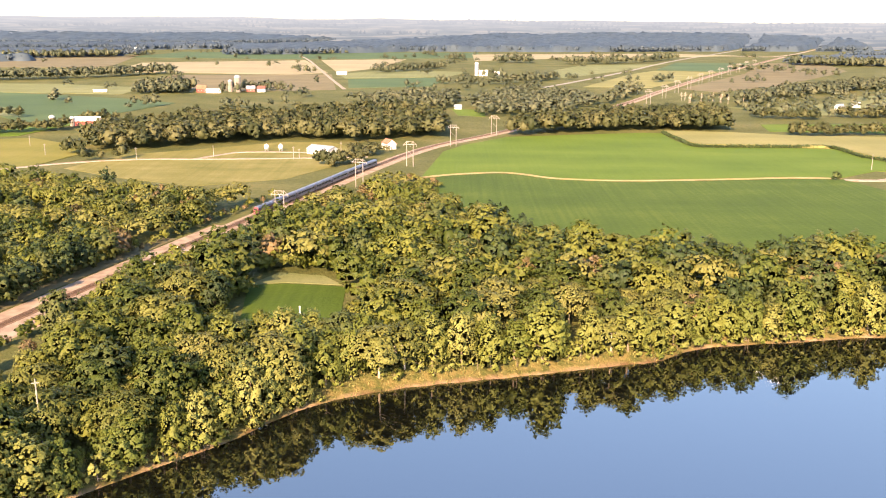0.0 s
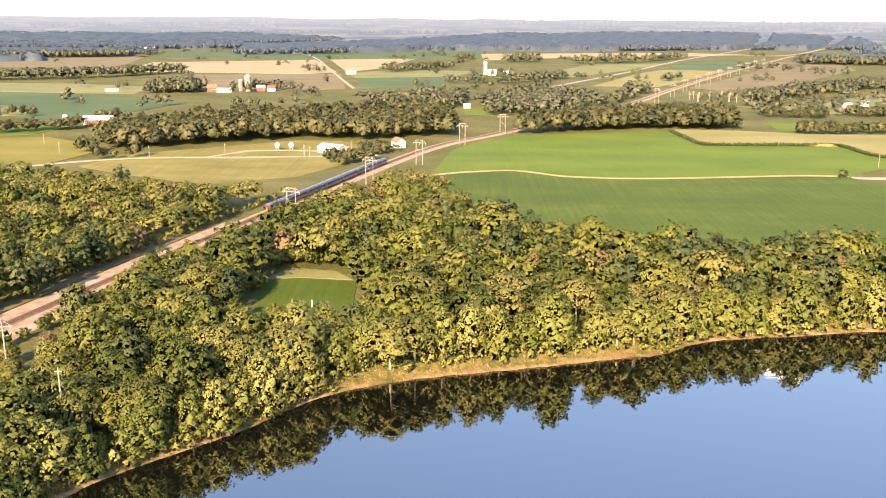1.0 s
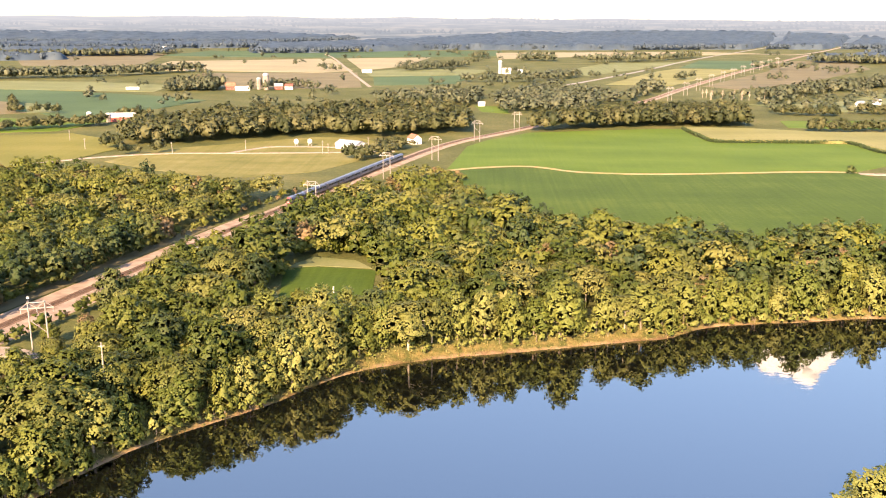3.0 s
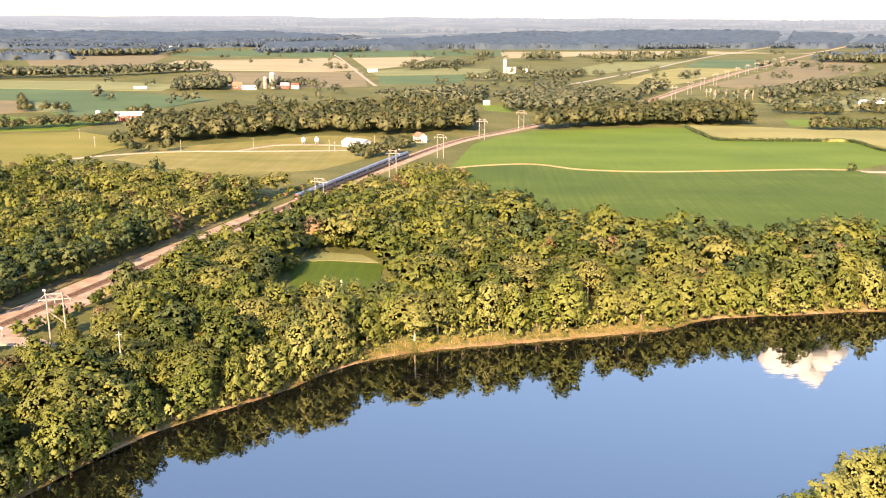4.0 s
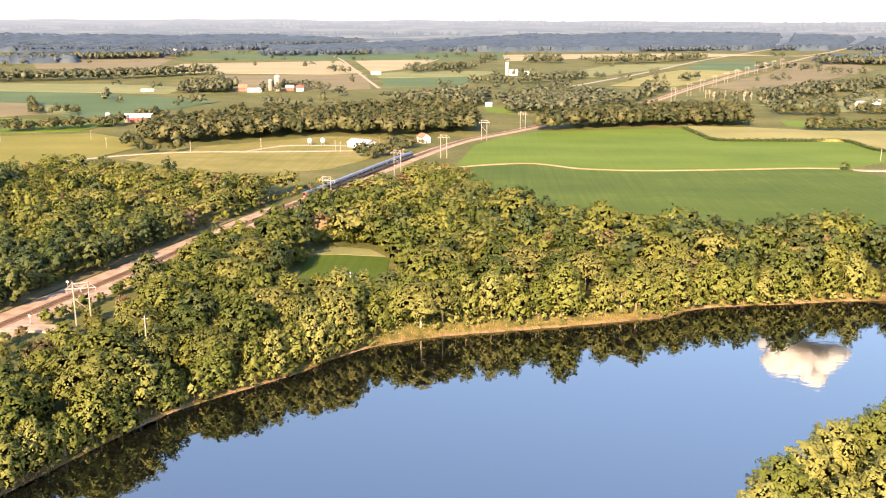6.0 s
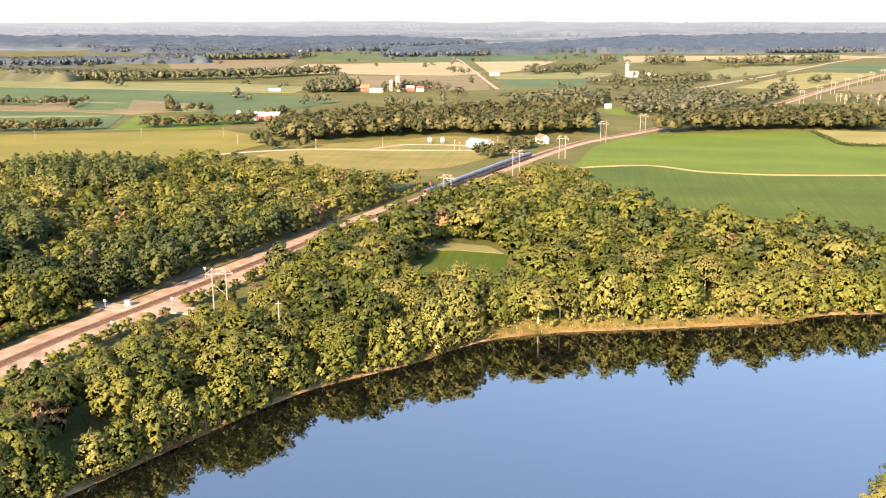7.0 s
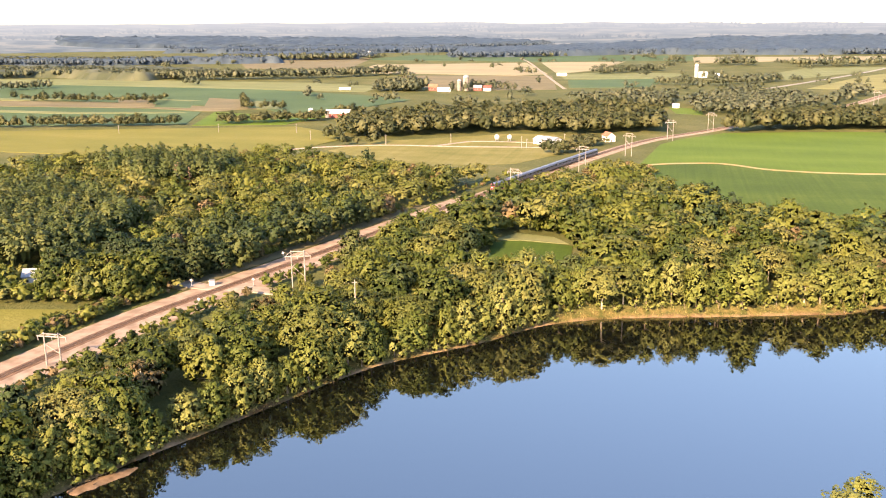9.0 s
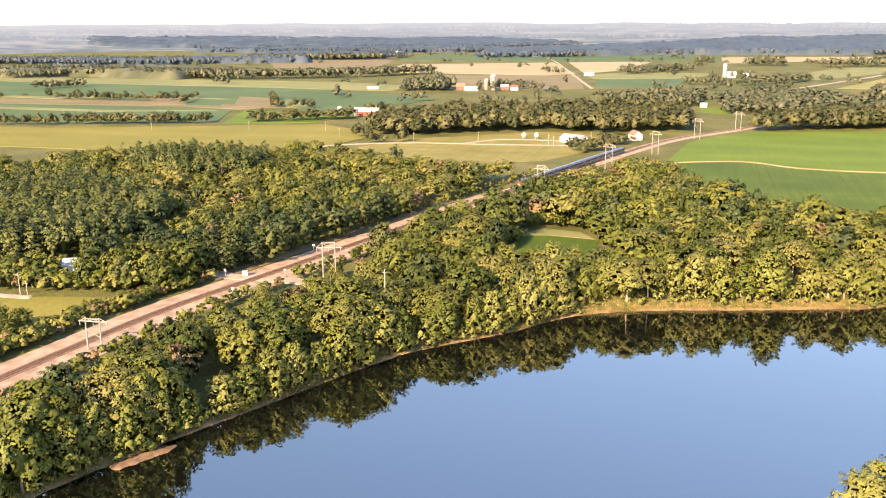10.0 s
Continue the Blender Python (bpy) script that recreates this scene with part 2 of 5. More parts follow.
def quads_mesh(name, Q, mat, tint=None, normals=None):
    """One mesh of loose four-sided faces; Q is (n, 4, 3), normals the same shape: the roundness of the bough."""
    Q = np.ascontiguousarray(Q, np.float32)
    k = len(Q)
    me = bpy.data.meshes.new(name)
    me.vertices.add(4 * k)
    me.vertices.foreach_set("co", Q.ravel())
    me.loops.add(4 * k)
    me.loops.foreach_set("vertex_index", np.arange(4 * k, dtype=np.int32))
    me.polygons.add(k)
    me.polygons.foreach_set("loop_start", np.arange(0, 4 * k, 4, dtype=np.int32))
    me.update(calc_edges=True)
    if tint is not None:
        me.attributes.new("tree_tint", "FLOAT", "POINT").data.foreach_set("value", np.repeat(tint, 4).astype(np.float32))
    me.materials.append(mat)
    if normals is not None:
        me.normals_split_custom_set_from_vertices(np.asarray(normals, np.float32).reshape(-1, 3))
    return me


def box(bm, x0, x1, y0, y1, z0, z1, bevel=0.0):
    r = bmesh.ops.create_cube(bm, size=1, matrix=Matrix.LocRotScale(((x0 + x1) / 2, (y0 + y1) / 2, (z0 + z1) / 2), None, (x1 - x0, y1 - y0, z1 - z0)))
    if bevel:
        es = list({e for v in r["verts"] for e in v.link_edges})
        bmesh.ops.bevel(bm, geom=es, offset=bevel, segments=1, affect="EDGES")
    return bm


def tube(bm, a, b, r0, r1, sides=7):
    a, b = Vector(a), Vector(b)
    m = Matrix.Translation((a + b) / 2) @ (b - a).to_track_quat("Z", "Y").to_matrix().to_4x4()
    bmesh.ops.create_cone(bm, cap_ends=True, segments=sides, radius1=r0, radius2=r1, depth=(b - a).length, matrix=m)
    return bm


def prism(name, pts, z0, z1, mat, label, category, kind="structure"):
    """A patch of land or crop with a plan outline and a real height."""
    bm = bmesh.new()
    f = bm.faces.new([bm.verts.new((x, y, z0)) for x, y in pts])
    if f.normal.z < 0:
        f.normal_flip()
    r = bmesh.ops.extrude_face_region(bm, geom=[f])
    bmesh.ops.translate(bm, vec=(0, 0, z1 - z0), verts=[v for v in r["geom"] if isinstance(v, bmesh.types.BMVert)])
    bmesh.ops.recalc_face_normals(bm, faces=bm.faces)
    bmesh.ops.triangulate(bm, faces=[q for q in bm.faces if len(q.verts) > 4])
    return tagged(part(name, bm, mat), label, category, kind=kind)


def ribbon(name, line, profile, mat):
    """A strip along a plan line with a cross-section of (offset, height)."""
    d = np.gradient(line, axis=0)
    d /= np.linalg.norm(d, axis=1)[:, None]
    nrm = np.stack([d[:, 1], -d[:, 0]], 1)
    bm = bmesh.new()
    rows = [[bm.verts.new((*(p + q * o), h)) for o, h in profile] for p, q in zip(line, nrm)]
    for r0, r1 in zip(rows, rows[1:]):
        for k in range(len(profile) - 1):
            bm.faces.new((r0[k], r0[k + 1], r1[k + 1], r1[k]))
    bmesh.ops.recalc_face_normals(bm, faces=bm.faces)
    return part(name, bm, mat)


# ---- plan ----
FAR_SHORE = spline([(-186, -260), (-172, -60), (-157, 30), (-140, 82), (-115, 134), (-91, 180), (-63, 209), (-43, 234), (-18, 248), (20, 259), (52, 269), (66, 273), (85, 286), (120, 293), (155, 299), (250, 302), (330, 300)], 4)
NEAR_SHORE = spline([(330, 215), (230, 205), (160, 196), (126, 191), (112, 189), (97, 174), (72, 150), (47, 120), (30, 92), (20, 40), (40, -60), (60, -260)], 4)
RIVER = np.vstack([FAR_SHORE, NEAR_SHORE])
RAIL = spline([(-212, 0), (-205, 60), (-197, 122), (-187, 190), (-170, 252), (-147, 338), (-121, 432), (-93, 528), (-62, 635), (-23, 745), (40, 848), (202, 1132), (313, 1381), (521, 1824), (908, 2591)], 8)
RAIL_NEAR = RAIL[RAIL[:, 1] < 900]
CLEARING = [(-85, 342), (-76, 363), (-56, 358), (-45, 340), (-43, 308), (-58, 286), (-78, 298)]
MEADOW = [(-330, 185), (-256, 190), (-230, 196), (-203, 202), (-206, 186), (-211, 174), (-236, 158), (-330, 130)]
WATER_Z = -4.0


def ground_z(P):
    P = np.asarray(P, float)
    z = np.zeros(len(P))
    near = (np.abs(P[:, 0]) < 380) & (P[:, 1] > -300) & (P[:, 1] < 345)
    if near.any():
        q = P[near]
        d = line_distance(q, np.vstack([RIVER, RIVER[:1]]))
        wet = inside(q, RIVER)
        t = np.clip((d - 0.8) / 6.5, 0, 1)
        land = WATER_Z + 0.12 * np.minimum(d, 2.5) + 3.7 * t * t * (3 - 2 * t)
        z[near] = np.where(wet, WATER_Z - np.minimum(0.3 * d, 3), np.minimum(land, 0))
    return z


def grown(a, b, first, end):
    out, s = [], first
    v = b
    while abs(v) < end:
        s *= 1.13
        v = v + (s if b > a else -s)
        out.append(max(-end, min(end, v)))
    return out


gx = np.array(sorted(grown(0, -250, 4, 4950) + list(np.arange(-250, 341, 3.5)) + grown(0, 341, 4, 4950)))
gy = np.array(sorted(grown(0, -270, 5, 4950) + list(np.arange(-270, 40, 8)) + list(np.arange(40, 336, 3.5)) + grown(0, 336, 4, 4950)))
GX, GY = np.meshgrid(gx, gy)
GP = np.stack([GX.ravel(), GY.ravel()], 1)
GZ = ground_z(GP)
idx = np.arange(len(GP)).reshape(GX.shape)
faces = np.stack([idx[:-1, :-1], idx[:-1, 1:], idx[1:, 1:], idx[1:, :-1]], -1).reshape(-1, 4)
me = bpy.data.meshes.new("ground")
me.from_pydata(np.column_stack([GP, GZ]).tolist(), [], faces.tolist())
me.polygons.foreach_set("use_smooth", [True] * len(me.polygons))
me.materials.append(MAT_GROUND)
tagged(new("ground", me), "rough grassland and undergrowth with a sandy river bank", "ground", kind="structure")

bm = bmesh.new()
bmesh.ops.create_grid(bm, x_segments=2, y_segments=2, size=1, matrix=Matrix.Translation((75, 30, WATER_Z)) @ Matrix.Diagonal((270, 295, 1, 1)))
tagged(part("water", bm, MAT_WATER), "calm dark river mirroring trees and blue sky", "river", kind="structure")

# far hills all round, a glowing backdrop with haze in its colour
def hill_z(r, a):
    u = min(1.0, max(0.0, (r - 3500) / 1290))
    ridge = noise.noise((math.cos(a) * 5, math.sin(a) * 5, 3)) + 0.5 * noise.noise((math.cos(a) * 17, math.sin(a) * 17, 7))
    left = max(0.0, math.cos(a - radians(118)))
    z = -2 + u ** 1.15 * (84 + 8 * ridge + 14 * left ** 6)
    return z + 7 * noise.noise((r * math.cos(a) * 0.004, r * math.sin(a) * 0.004, 1)) * min(1, u * 15 / 4)


bm = bmesh.new()
rows = []
for k in range(16):
    r = 3500 + 1290 * k / 15
    rows.append([bm.verts.new((r * math.cos(2 * math.pi * j / 300), r * math.sin(2 * math.pi * j / 300), hill_z(r, 2 * math.pi * j / 300))) for j in range(300)])
for r0, r1 in zip(rows, rows[1:]):
    for j in range(300):
        bm.faces.new((r0[j], r0[(j + 1) % 300], r1[(j + 1) % 300], r1[j]))
bmesh.ops.recalc_face_normals(bm, faces=bm.faces)
for q in bm.faces:
    q.smooth = True
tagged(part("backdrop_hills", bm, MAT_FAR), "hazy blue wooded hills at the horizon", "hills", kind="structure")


# ---- fields and roads ----
TRACK = [(-25, 598), (-5, 611), (27, 621), (45, 615), (66, 599), (108, 592), (166, 598), (227, 608), (262, 607)]
FIELDS = [
    ("field", [(-25, 600), (-5, 613), (27, 623), (45, 617), (66, 601), (108, 594), (166, 600), (227, 610), (262, 609), (300, 640), (420, 600), (420, 640), (325, 686), (314, 752), (279, 756), (200, 757), (193, 800), (192, 850), (175, 853), (98, 832), (45, 815), (5, 760), (-12, 720)], 0.25, F_BRIGHT, "bright green level crop field beside the railway"),
    ("field", [(-20, 597), (-5, 607), (27, 617), (45, 611), (66, 595), (108, 588), (166, 594), (227, 604), (262, 603), (272, 565), (420, 540), (420, 345), (210, 345), (150, 360), (100, 368), (54, 385), (20, 410), (0, 470), (-25, 560)], 0.3, F_DEEP, "darker green bean field above the river woods"),
    ("field", [(205, 762), (279, 760), (316, 756), (328, 690), (424, 640), (424, 820), (317, 823), (258, 846), (196, 856), (197, 800)], 2.2, F_CORN, "ripening corn field with a dark shaded edge"),
    ("field", CLEARING[:1] + [(-71, 345), (-48, 342)] + CLEARING[3:], 0.25, F_DEEP, "small green crop clearing among the trees"),
    ("field", [(-85, 343), (-76, 362), (-56, 357), (-47, 344), (-71, 347)], 0.2, F_PALE, "pale grassy strip at the head of the clearing"),
    ("field", MEADOW, 0.3, F_OLIVE, "yellow-green meadow beside the railway"),
    ("field", [(-620, 480), (-510, 478), (-450, 488), (-436, 468), (-476, 434), (-620, 400)], 0.3, F_CORN, "dry golden field behind the pine wood"),
    ("field", [(-760, 690), (-640, 690), (-376, 785), (-318, 740), (-296, 690), (-305, 640), (-330, 600), (-400, 560), (-620, 560), (-760, 600)], 0.4, F_OLIVE, "broad olive-yellow hay field"),
    ("field", [(-280, 625), (-262, 690), (-215, 722), (-150, 772), (-110, 772), (-70, 720), (-92, 640), (-115, 590), (-170, 560), (-230, 590)], 0.15, F_LAWN, "mown yard grass with pale stripes"),
    ("field", [(-488, 772), (-535, 912), (-470, 893), (-380, 900), (-395, 800)], 0.3, F_BRIGHT, "bright green wedge of crop"),
    ("field", [(-1100, 760), (-720, 720), (-500, 780), (-550, 905), (-640, 930), (-1100, 900)], 0.3, F_SOY, "dark green contour strip of soy"),
    ("field", [(-1150, 910), (-640, 938), (-545, 915), (-500, 960), (-740, 1000), (-1150, 985)], 0.3, F_BROWN, "brown and green contour strips"),
    ("field", [(-770, 1066), (-722, 1082), (-650, 962), (-690, 950)], 0.5, F_BROWN, "brown plot between green strips"),
    ("field", [(-715, 1090), (-660, 1092), (-590, 950), (-642, 952)], 0.45, F_SOY, "green plot between brown strips"),
    ("field", [(-640, 1092), (-576, 1076), (-512, 952), (-572, 950)], 0.5, F_BROWN, "brown plot between green strips"),
    ("field", [(-560, 1066), (-505, 1040), (-470, 962), (-500, 952)], 0.45, F_PALE, "pale plot at the end of the strips"),
    ("field", [(-920, 860), (-700, 850), (-560, 890), (-575, 902), (-700, 872), (-920, 884)], 0.5, F_PALE, "pale grassy contour line across the soy"),
    ("field", [(-980, 1010), (-880, 1000), (-790, 1062), (-640, 1040), (-630, 1052), (-800, 1080), (-900, 1030), (-980, 1032)], 0.5, F_PALE, "pale grassy contour line across the soy"),
    ("field", [(-1400, 1090), (-740, 1010), (-500, 968), (-440, 900), (-385, 960), (-350, 1120), (-440, 1180), (-640, 1260), (-1400, 1330)], 0.3, F_SOY, "broad blue-green soy field before the farm"),
    ("field", [(-1500, 1340), (-720, 1270), (-460, 1240), (-470, 1360), (-620, 1420), (-1000, 1440), (-1500, 1420)], 0.35, F_PALE, "pale hay strips behind the soy field"),
    ("field", [(-480, 1370), (-300, 1300), (-180, 1340), (-235, 1700), (-520, 1660)], 0.3, F_BROWN, "grey-green field behind the farm"),
    ("field", [(-660, 1740), (-305, 1690), (-248, 1745), (-372, 2240), (-720, 2080)], 0.4, F_TAN, "wide tan stubble field"),
    ("field", [(-232, 1760), (-163, 1920), (-130, 2330), (-335, 2250)], 0.4, F_TAN, "tan stubble field beside the farm lane"),
    ("field", [(-166, 1380), (-40, 1420), (-18, 1640), (-190, 1575)], 0.3, F_SOY, "dark green band of beans"),
    ("field", [(-196, 1590), (-18, 1650), (20, 1800), (-130, 1860), (-225, 1720)], 0.3, F_PALE, "pale striped hay field"),
    ("field", [(-960, 1860), (-720, 1880), (-860, 2480), (-1200, 2300)], 0.3, F_BROWN, "grey fallow field far off"),
    ("field", [(-860, 2350), (-380, 2290), (60, 2420), (60, 2760), (-800, 2700)], 0.3, F_SOY, "dark blue-green field before the far woods"),
    ("field", [(40, 2250), (280, 2430), (640, 2560), (800, 2660), (640, 2780), (40, 2640)], 0.4, F_TAN, "tan stubble field before the far woods"),
    ("field", [(190, 1640), (320, 1850), (480, 2150), (280, 2080), (150, 1760)], 0.3, F_PALE, "pale green field beside the highway"),
    ("field", [(410, 1910), (550, 1870), (700, 2222), (526, 2228)], 0.3, F_SOY, "green field between road and railway"),
    ("field", [(195, 1427), (300, 1420), (520, 1850), (400, 1880), (330, 1760)], 0.3, F_CORN, "yellow field between road and railway"),
    ("field", [(300, 870), (420, 862), (560, 870), (560, 950), (310, 928)], 0.3, F_BRIGHT, "light green strip behind the hedge"),
    ("field", [(330, 1110), (423, 1120), (560, 1280), (760, 1380), (760, 1180), (400, 1020)], 0.3, F_PALE, "pale contour strips on the rise"),
    ("field", [(380, 1340), (520, 1480), (800, 1900), (900, 2300), (720, 2200), (560, 1800), (340, 1400)], 0.3, F_BROWN, "dry scrubby pasture beyond the railway"),
    ("field", [(0, 1000), (-8, 1070), (30, 1060), (30, 985)], 0.2, F_BRIGHT, "small bright lawn before the woods"),
]
for name, pts, h, mat, label in FIELDS:
    prism(name, pts, -0.3, h, mat, label, "field")
tagged(ribbon("grass_strip", spline(TRACK, 6), [(-2.2, 0.2), (-1.6, 0.5), (0, 0.65), (1.6, 0.5), (2.2, 0.2)], F_DRY), "dry grass strip between two crops", "grass strip", kind="structure")

ROADS = [
    ("road", [(20, 1150), (35, 1189), (75, 1310), (138, 1422), (318, 1803), (554, 2346), (992, 3228), (1250, 3900)], 7, ASPHALT, "pale highway crossing the farmland"),
    ("road", [(-168, 1350), (-235, 1650), (-361, 2230), (-430, 2500)], 5, GRAVEL, "straight pale farm lane"),
    ("road", [(-330, 610), (-290, 647), (-240, 668), (-185, 672), (-108, 682), (-70, 690)], 4, GRAVEL, "pale gravel yard drive"),
    ("road", [(-200, 672), (-182, 700), (-168, 710), (-120, 709), (-104, 690)], 4, GRAVEL, "gravel loop before the white shed"),
    ("road", [(262, 602), (285, 600), (320, 612), (420, 580)], 6, GRAVEL, "curved gravel lane by the field bush"),
    ("road", [(-330, 190), (-259, 190), (-247, 191)], 4, GRAVEL, "gravel track beside the meadow"),
    ("road", [(-196, 241), (-186, 238), (-176, 237), (-162, 239), (-150, 237), (-140, 230)], 7, GRAVEL, "gravel crossing over the railway"),
    ("road", [(760, 2640), (935, 2672), (1476, 3688)], 9, GRAVEL, "pale road towards the hills"),
]
for name, pts, w, mat, label in ROADS:
    z = 0.62 if "crossing" in label else 0.5
    tagged(ribbon(name, spline(pts, 12), [(-w / 2 - 0.6, -0.2), (-w / 2, z - 0.1), (0, z), (w / 2, z - 0.1), (w / 2 + 0.6, -0.2)], mat), label, "road", kind="structure")

# railway
RAIL_FAR = RAIL[RAIL[:, 1] >= 440]
bed = tagged(ribbon("railway_bed", RAIL[RAIL[:, 1] <= 450], [(-12.5, -0.2), (-10.5, 0.25), (-3.4, 0.35), (-2.6, 0.75), (2.6, 0.75), (3.6, 0.35), (11.0, 0.25), (13.5, -0.3)], BALLAST), "pale ballast railway embankment with gravel verges", "railway", kind="structure")
far_bed = ribbon("far_bed", RAIL_FAR, [(-7.5, -0.2), (-6.0, 0.2), (-3.4, 0.34), (-2.6, 0.745), (2.6, 0.745), (3.4, 0.34), (6.5, 0.2), (8.0, -0.3)], BALLAST)
far_bed.parent = bed
tagged(ribbon("grass_verge", RAIL[(RAIL[:, 1] > 225) & (RAIL[:, 1] < 420)], [(-21, 0.06), (-16, 0.3), (-12.4, 0.22)], F_BROWN), "dry brownish grass verge beside the ballast", "grass verge", kind="structure")
strip = ribbon("track_bed", RAIL, [(-2.5, 0.74), (-2.2, 0.86), (2.2, 0.86), (2.5, 0.74)], TRACK_BED)
strip.parent = bed
for off in (-0.72, 0.72):
    r = ribbon("rail", RAIL, [(off - 0.09, 0.85), (off - 0.05, 1.06), (off + 0.05, 1.06), (off + 0.09, 0.85)], RAIL_STEEL)
    r.parent = bed
fine_rail = spline([tuple(p) for p in RAIL_NEAR], 0.62)
d = np.gradient(fine_rail, axis=0)
d /= np.linalg.norm(d, axis=1)[:, None]
nn = np.stack([d[:, 1], -d[:, 0]], 1)
Q = np.stack([np.column_stack([fine_rail + sx * nn * 1.3 + sy * d * 0.13, np.full(len(d), 0.91)]) for sx, sy in ((-1, -1), (1, -1), (1, 1), (-1, 1))], 1)
ties = new("ties", quads_mesh("ties", Q, TIE))
ties.parent = bed
tagged(ties, kind="stuff")


def rail_at(s):
    """Plan point and heading at s metres along the near rails."""
    seg = np.linalg.norm(np.diff(RAIL, axis=0), axis=1)
    acc = np.concatenate([[0], np.cumsum(seg)])
    p = np.array([np.interp(s, acc, RAIL[:, 0]), np.interp(s, acc, RAIL[:, 1])])
    q = np.array([np.interp(s + 2, acc, RAIL[:, 0]), np.interp(s + 2, acc, RAIL[:, 1])])
    return p, math.degrees(math.atan2(*(q - p)[::-1]))


def rail_s(y):
    seg = np.linalg.norm(np.diff(RAIL, axis=0), axis=1)
    return float(np.interp(y, RAIL[:, 1], np.concatenate([[0], np.cumsum(seg)])))


# ---- trees ----
rng = np.random.default_rng(11)


def unit(v):
    return v / np.maximum(np.linalg.norm(v, axis=-1, keepdims=True), 1e-6)


def sprays(centre, out, size, rng, up=0.35, slim=0.55, star=2, loose=0.5):
    """Loose leaf sprays: kite-shaped faces that look outwards and hang or point along the crown."""
    k = len(centre)
    nrm = unit(out + rng.normal(0, loose, (k, 3)) + np.array((0, 0, 0.2)))
    star = (np.arange(k) % star == star - 1)[:, None]
    nrm = unit(np.where(star, np.cross(out, rng.normal(0, 1, (k, 3))) + 0.75 * out + np.array((0, 0, 0.3)), nrm))
    axis = unit(rng.normal(0, 0.7, (k, 3)) + np.array((0, 0, up)) + (0.5 + 1.3 * star) * out)
    axis = unit(axis - (axis * nrm).sum(1, keepdims=True) * nrm)
    side = np.cross(nrm, axis)
    s = (size * rng.uniform(0.6, 1.35, k))[:, None]
    a = centre - axis * s * 0.7
    b = centre + side * s * slim * rng.uniform(0.7, 1.2, (k, 1)) - nrm * s * 0.16
    c = centre + axis * s * rng.uniform(0.8, 1.15, (k, 1)) - nrm * s * 0.1
    d = centre - side * s * slim * rng.uniform(0.7, 1.2, (k, 1)) - nrm * s * 0.16
    return np.stack([a, d, c, b], 1)


CUBE = np.array([[0, 2, 3, 1], [4, 5, 7, 6], [0, 1, 5, 4], [2, 6, 7, 3], [0, 4, 6, 2], [1, 3, 7, 5]])
CORNERS = np.array([(x, y, z) for x in (-1, 1) for y in (-1, 1) for z in (-1, 1)]) / math.sqrt(3)


def crown_lobes(kind, H, R, rng, k):
    """Centres and radii of the boughs that make up a crown."""
    if kind == "pine":
        c, r = [], []
        levels = max(5, k // 4)
        for i in range(levels):
            u = i / (levels - 1)
            z = H * (0.32 + 0.66 * u)
            e = R * (1.0 - u) ** 0.55 * rng.uniform(0.75, 1.1) + 0.35
            arms = 5 if u < 0.75 else 3
            a0 = rng.uniform(0, 6.3)
            for j in range(arms):
                a = a0 + j * 2 * math.pi / arms + rng.uniform(-0.35, 0.35)
                q = e * rng.uniform(0.45, 0.8)
                c.append((q * math.cos(a), q * math.sin(a), z + rng.uniform(-0.4, 0.4) * H / levels))
                r.append((max(0.6, 0.5 * e), max(0.6, 0.5 * e), 0.055 * H * rng.uniform(0.8, 1.2)))
        return np.array(c), np.array(r)
    low = {"bank": 0.10, "oak": 0.24, "dark": 0.16, "olive": 0.42, "autumn": 0.25, "shrub": 0.15}[kind]
    c, r = [], []
    for i in range(k):
        u = (i + rng.uniform(0.2, 0.8)) / k
        e = R * (0.55 + 0.55 * math.sin(math.pi * min(1, 0.18 + 0.78 * u ** 0.9)))
        if kind == "bank":
            e = R * (0.95 - 0.62 * u ** 1.7)
        if kind == "olive":
            e = R * (1.08 - 0.55 * u ** 2.2)
        a = i * 2.4 + rng.uniform(-0.5, 0.5)
        q = e * (rng.uniform(0.55, 0.98) if kind == "bank" else rng.uniform(0.66, 0.92)) * (1 if u < 0.82 else rng.uniform(0.15, 0.6))
        rr = R * rng.uniform(0.19, 0.33) * (1.0 if u < 0.8 else 0.85)
        z = H * (low + (0.94 - low) * u)
        z = min(max(z, rr * 0.8), H - rr * 0.75)
        c.append((q * math.cos(a), q * math.sin(a), z))
        tall = 1.1 if kind == "bank" else (0.72 if kind == "olive" else 0.95)
        r.append((rr, rr, rr * tall))
    return np.array(c), np.array(r)


def lump(centre, radius, around=8, rings=5):
    """A closed rounded mass, as faces and their outward normals."""
    th = np.linspace(0, math.pi, rings + 1)
    ph = np.linspace(0, 2 * math.pi, around + 1)
    D = np.array([[(math.sin(t) * math.cos(p), math.sin(t) * math.sin(p), math.cos(t)) for p in ph] for t in th])
    F = np.stack([D[:-1, :-1], D[1:, :-1], D[1:, 1:], D[:-1, 1:]], 2).reshape(-1, 4, 3)
    r = np.asarray(radius, float)
    return F * r + np.asarray(centre, float), unit(F / r)


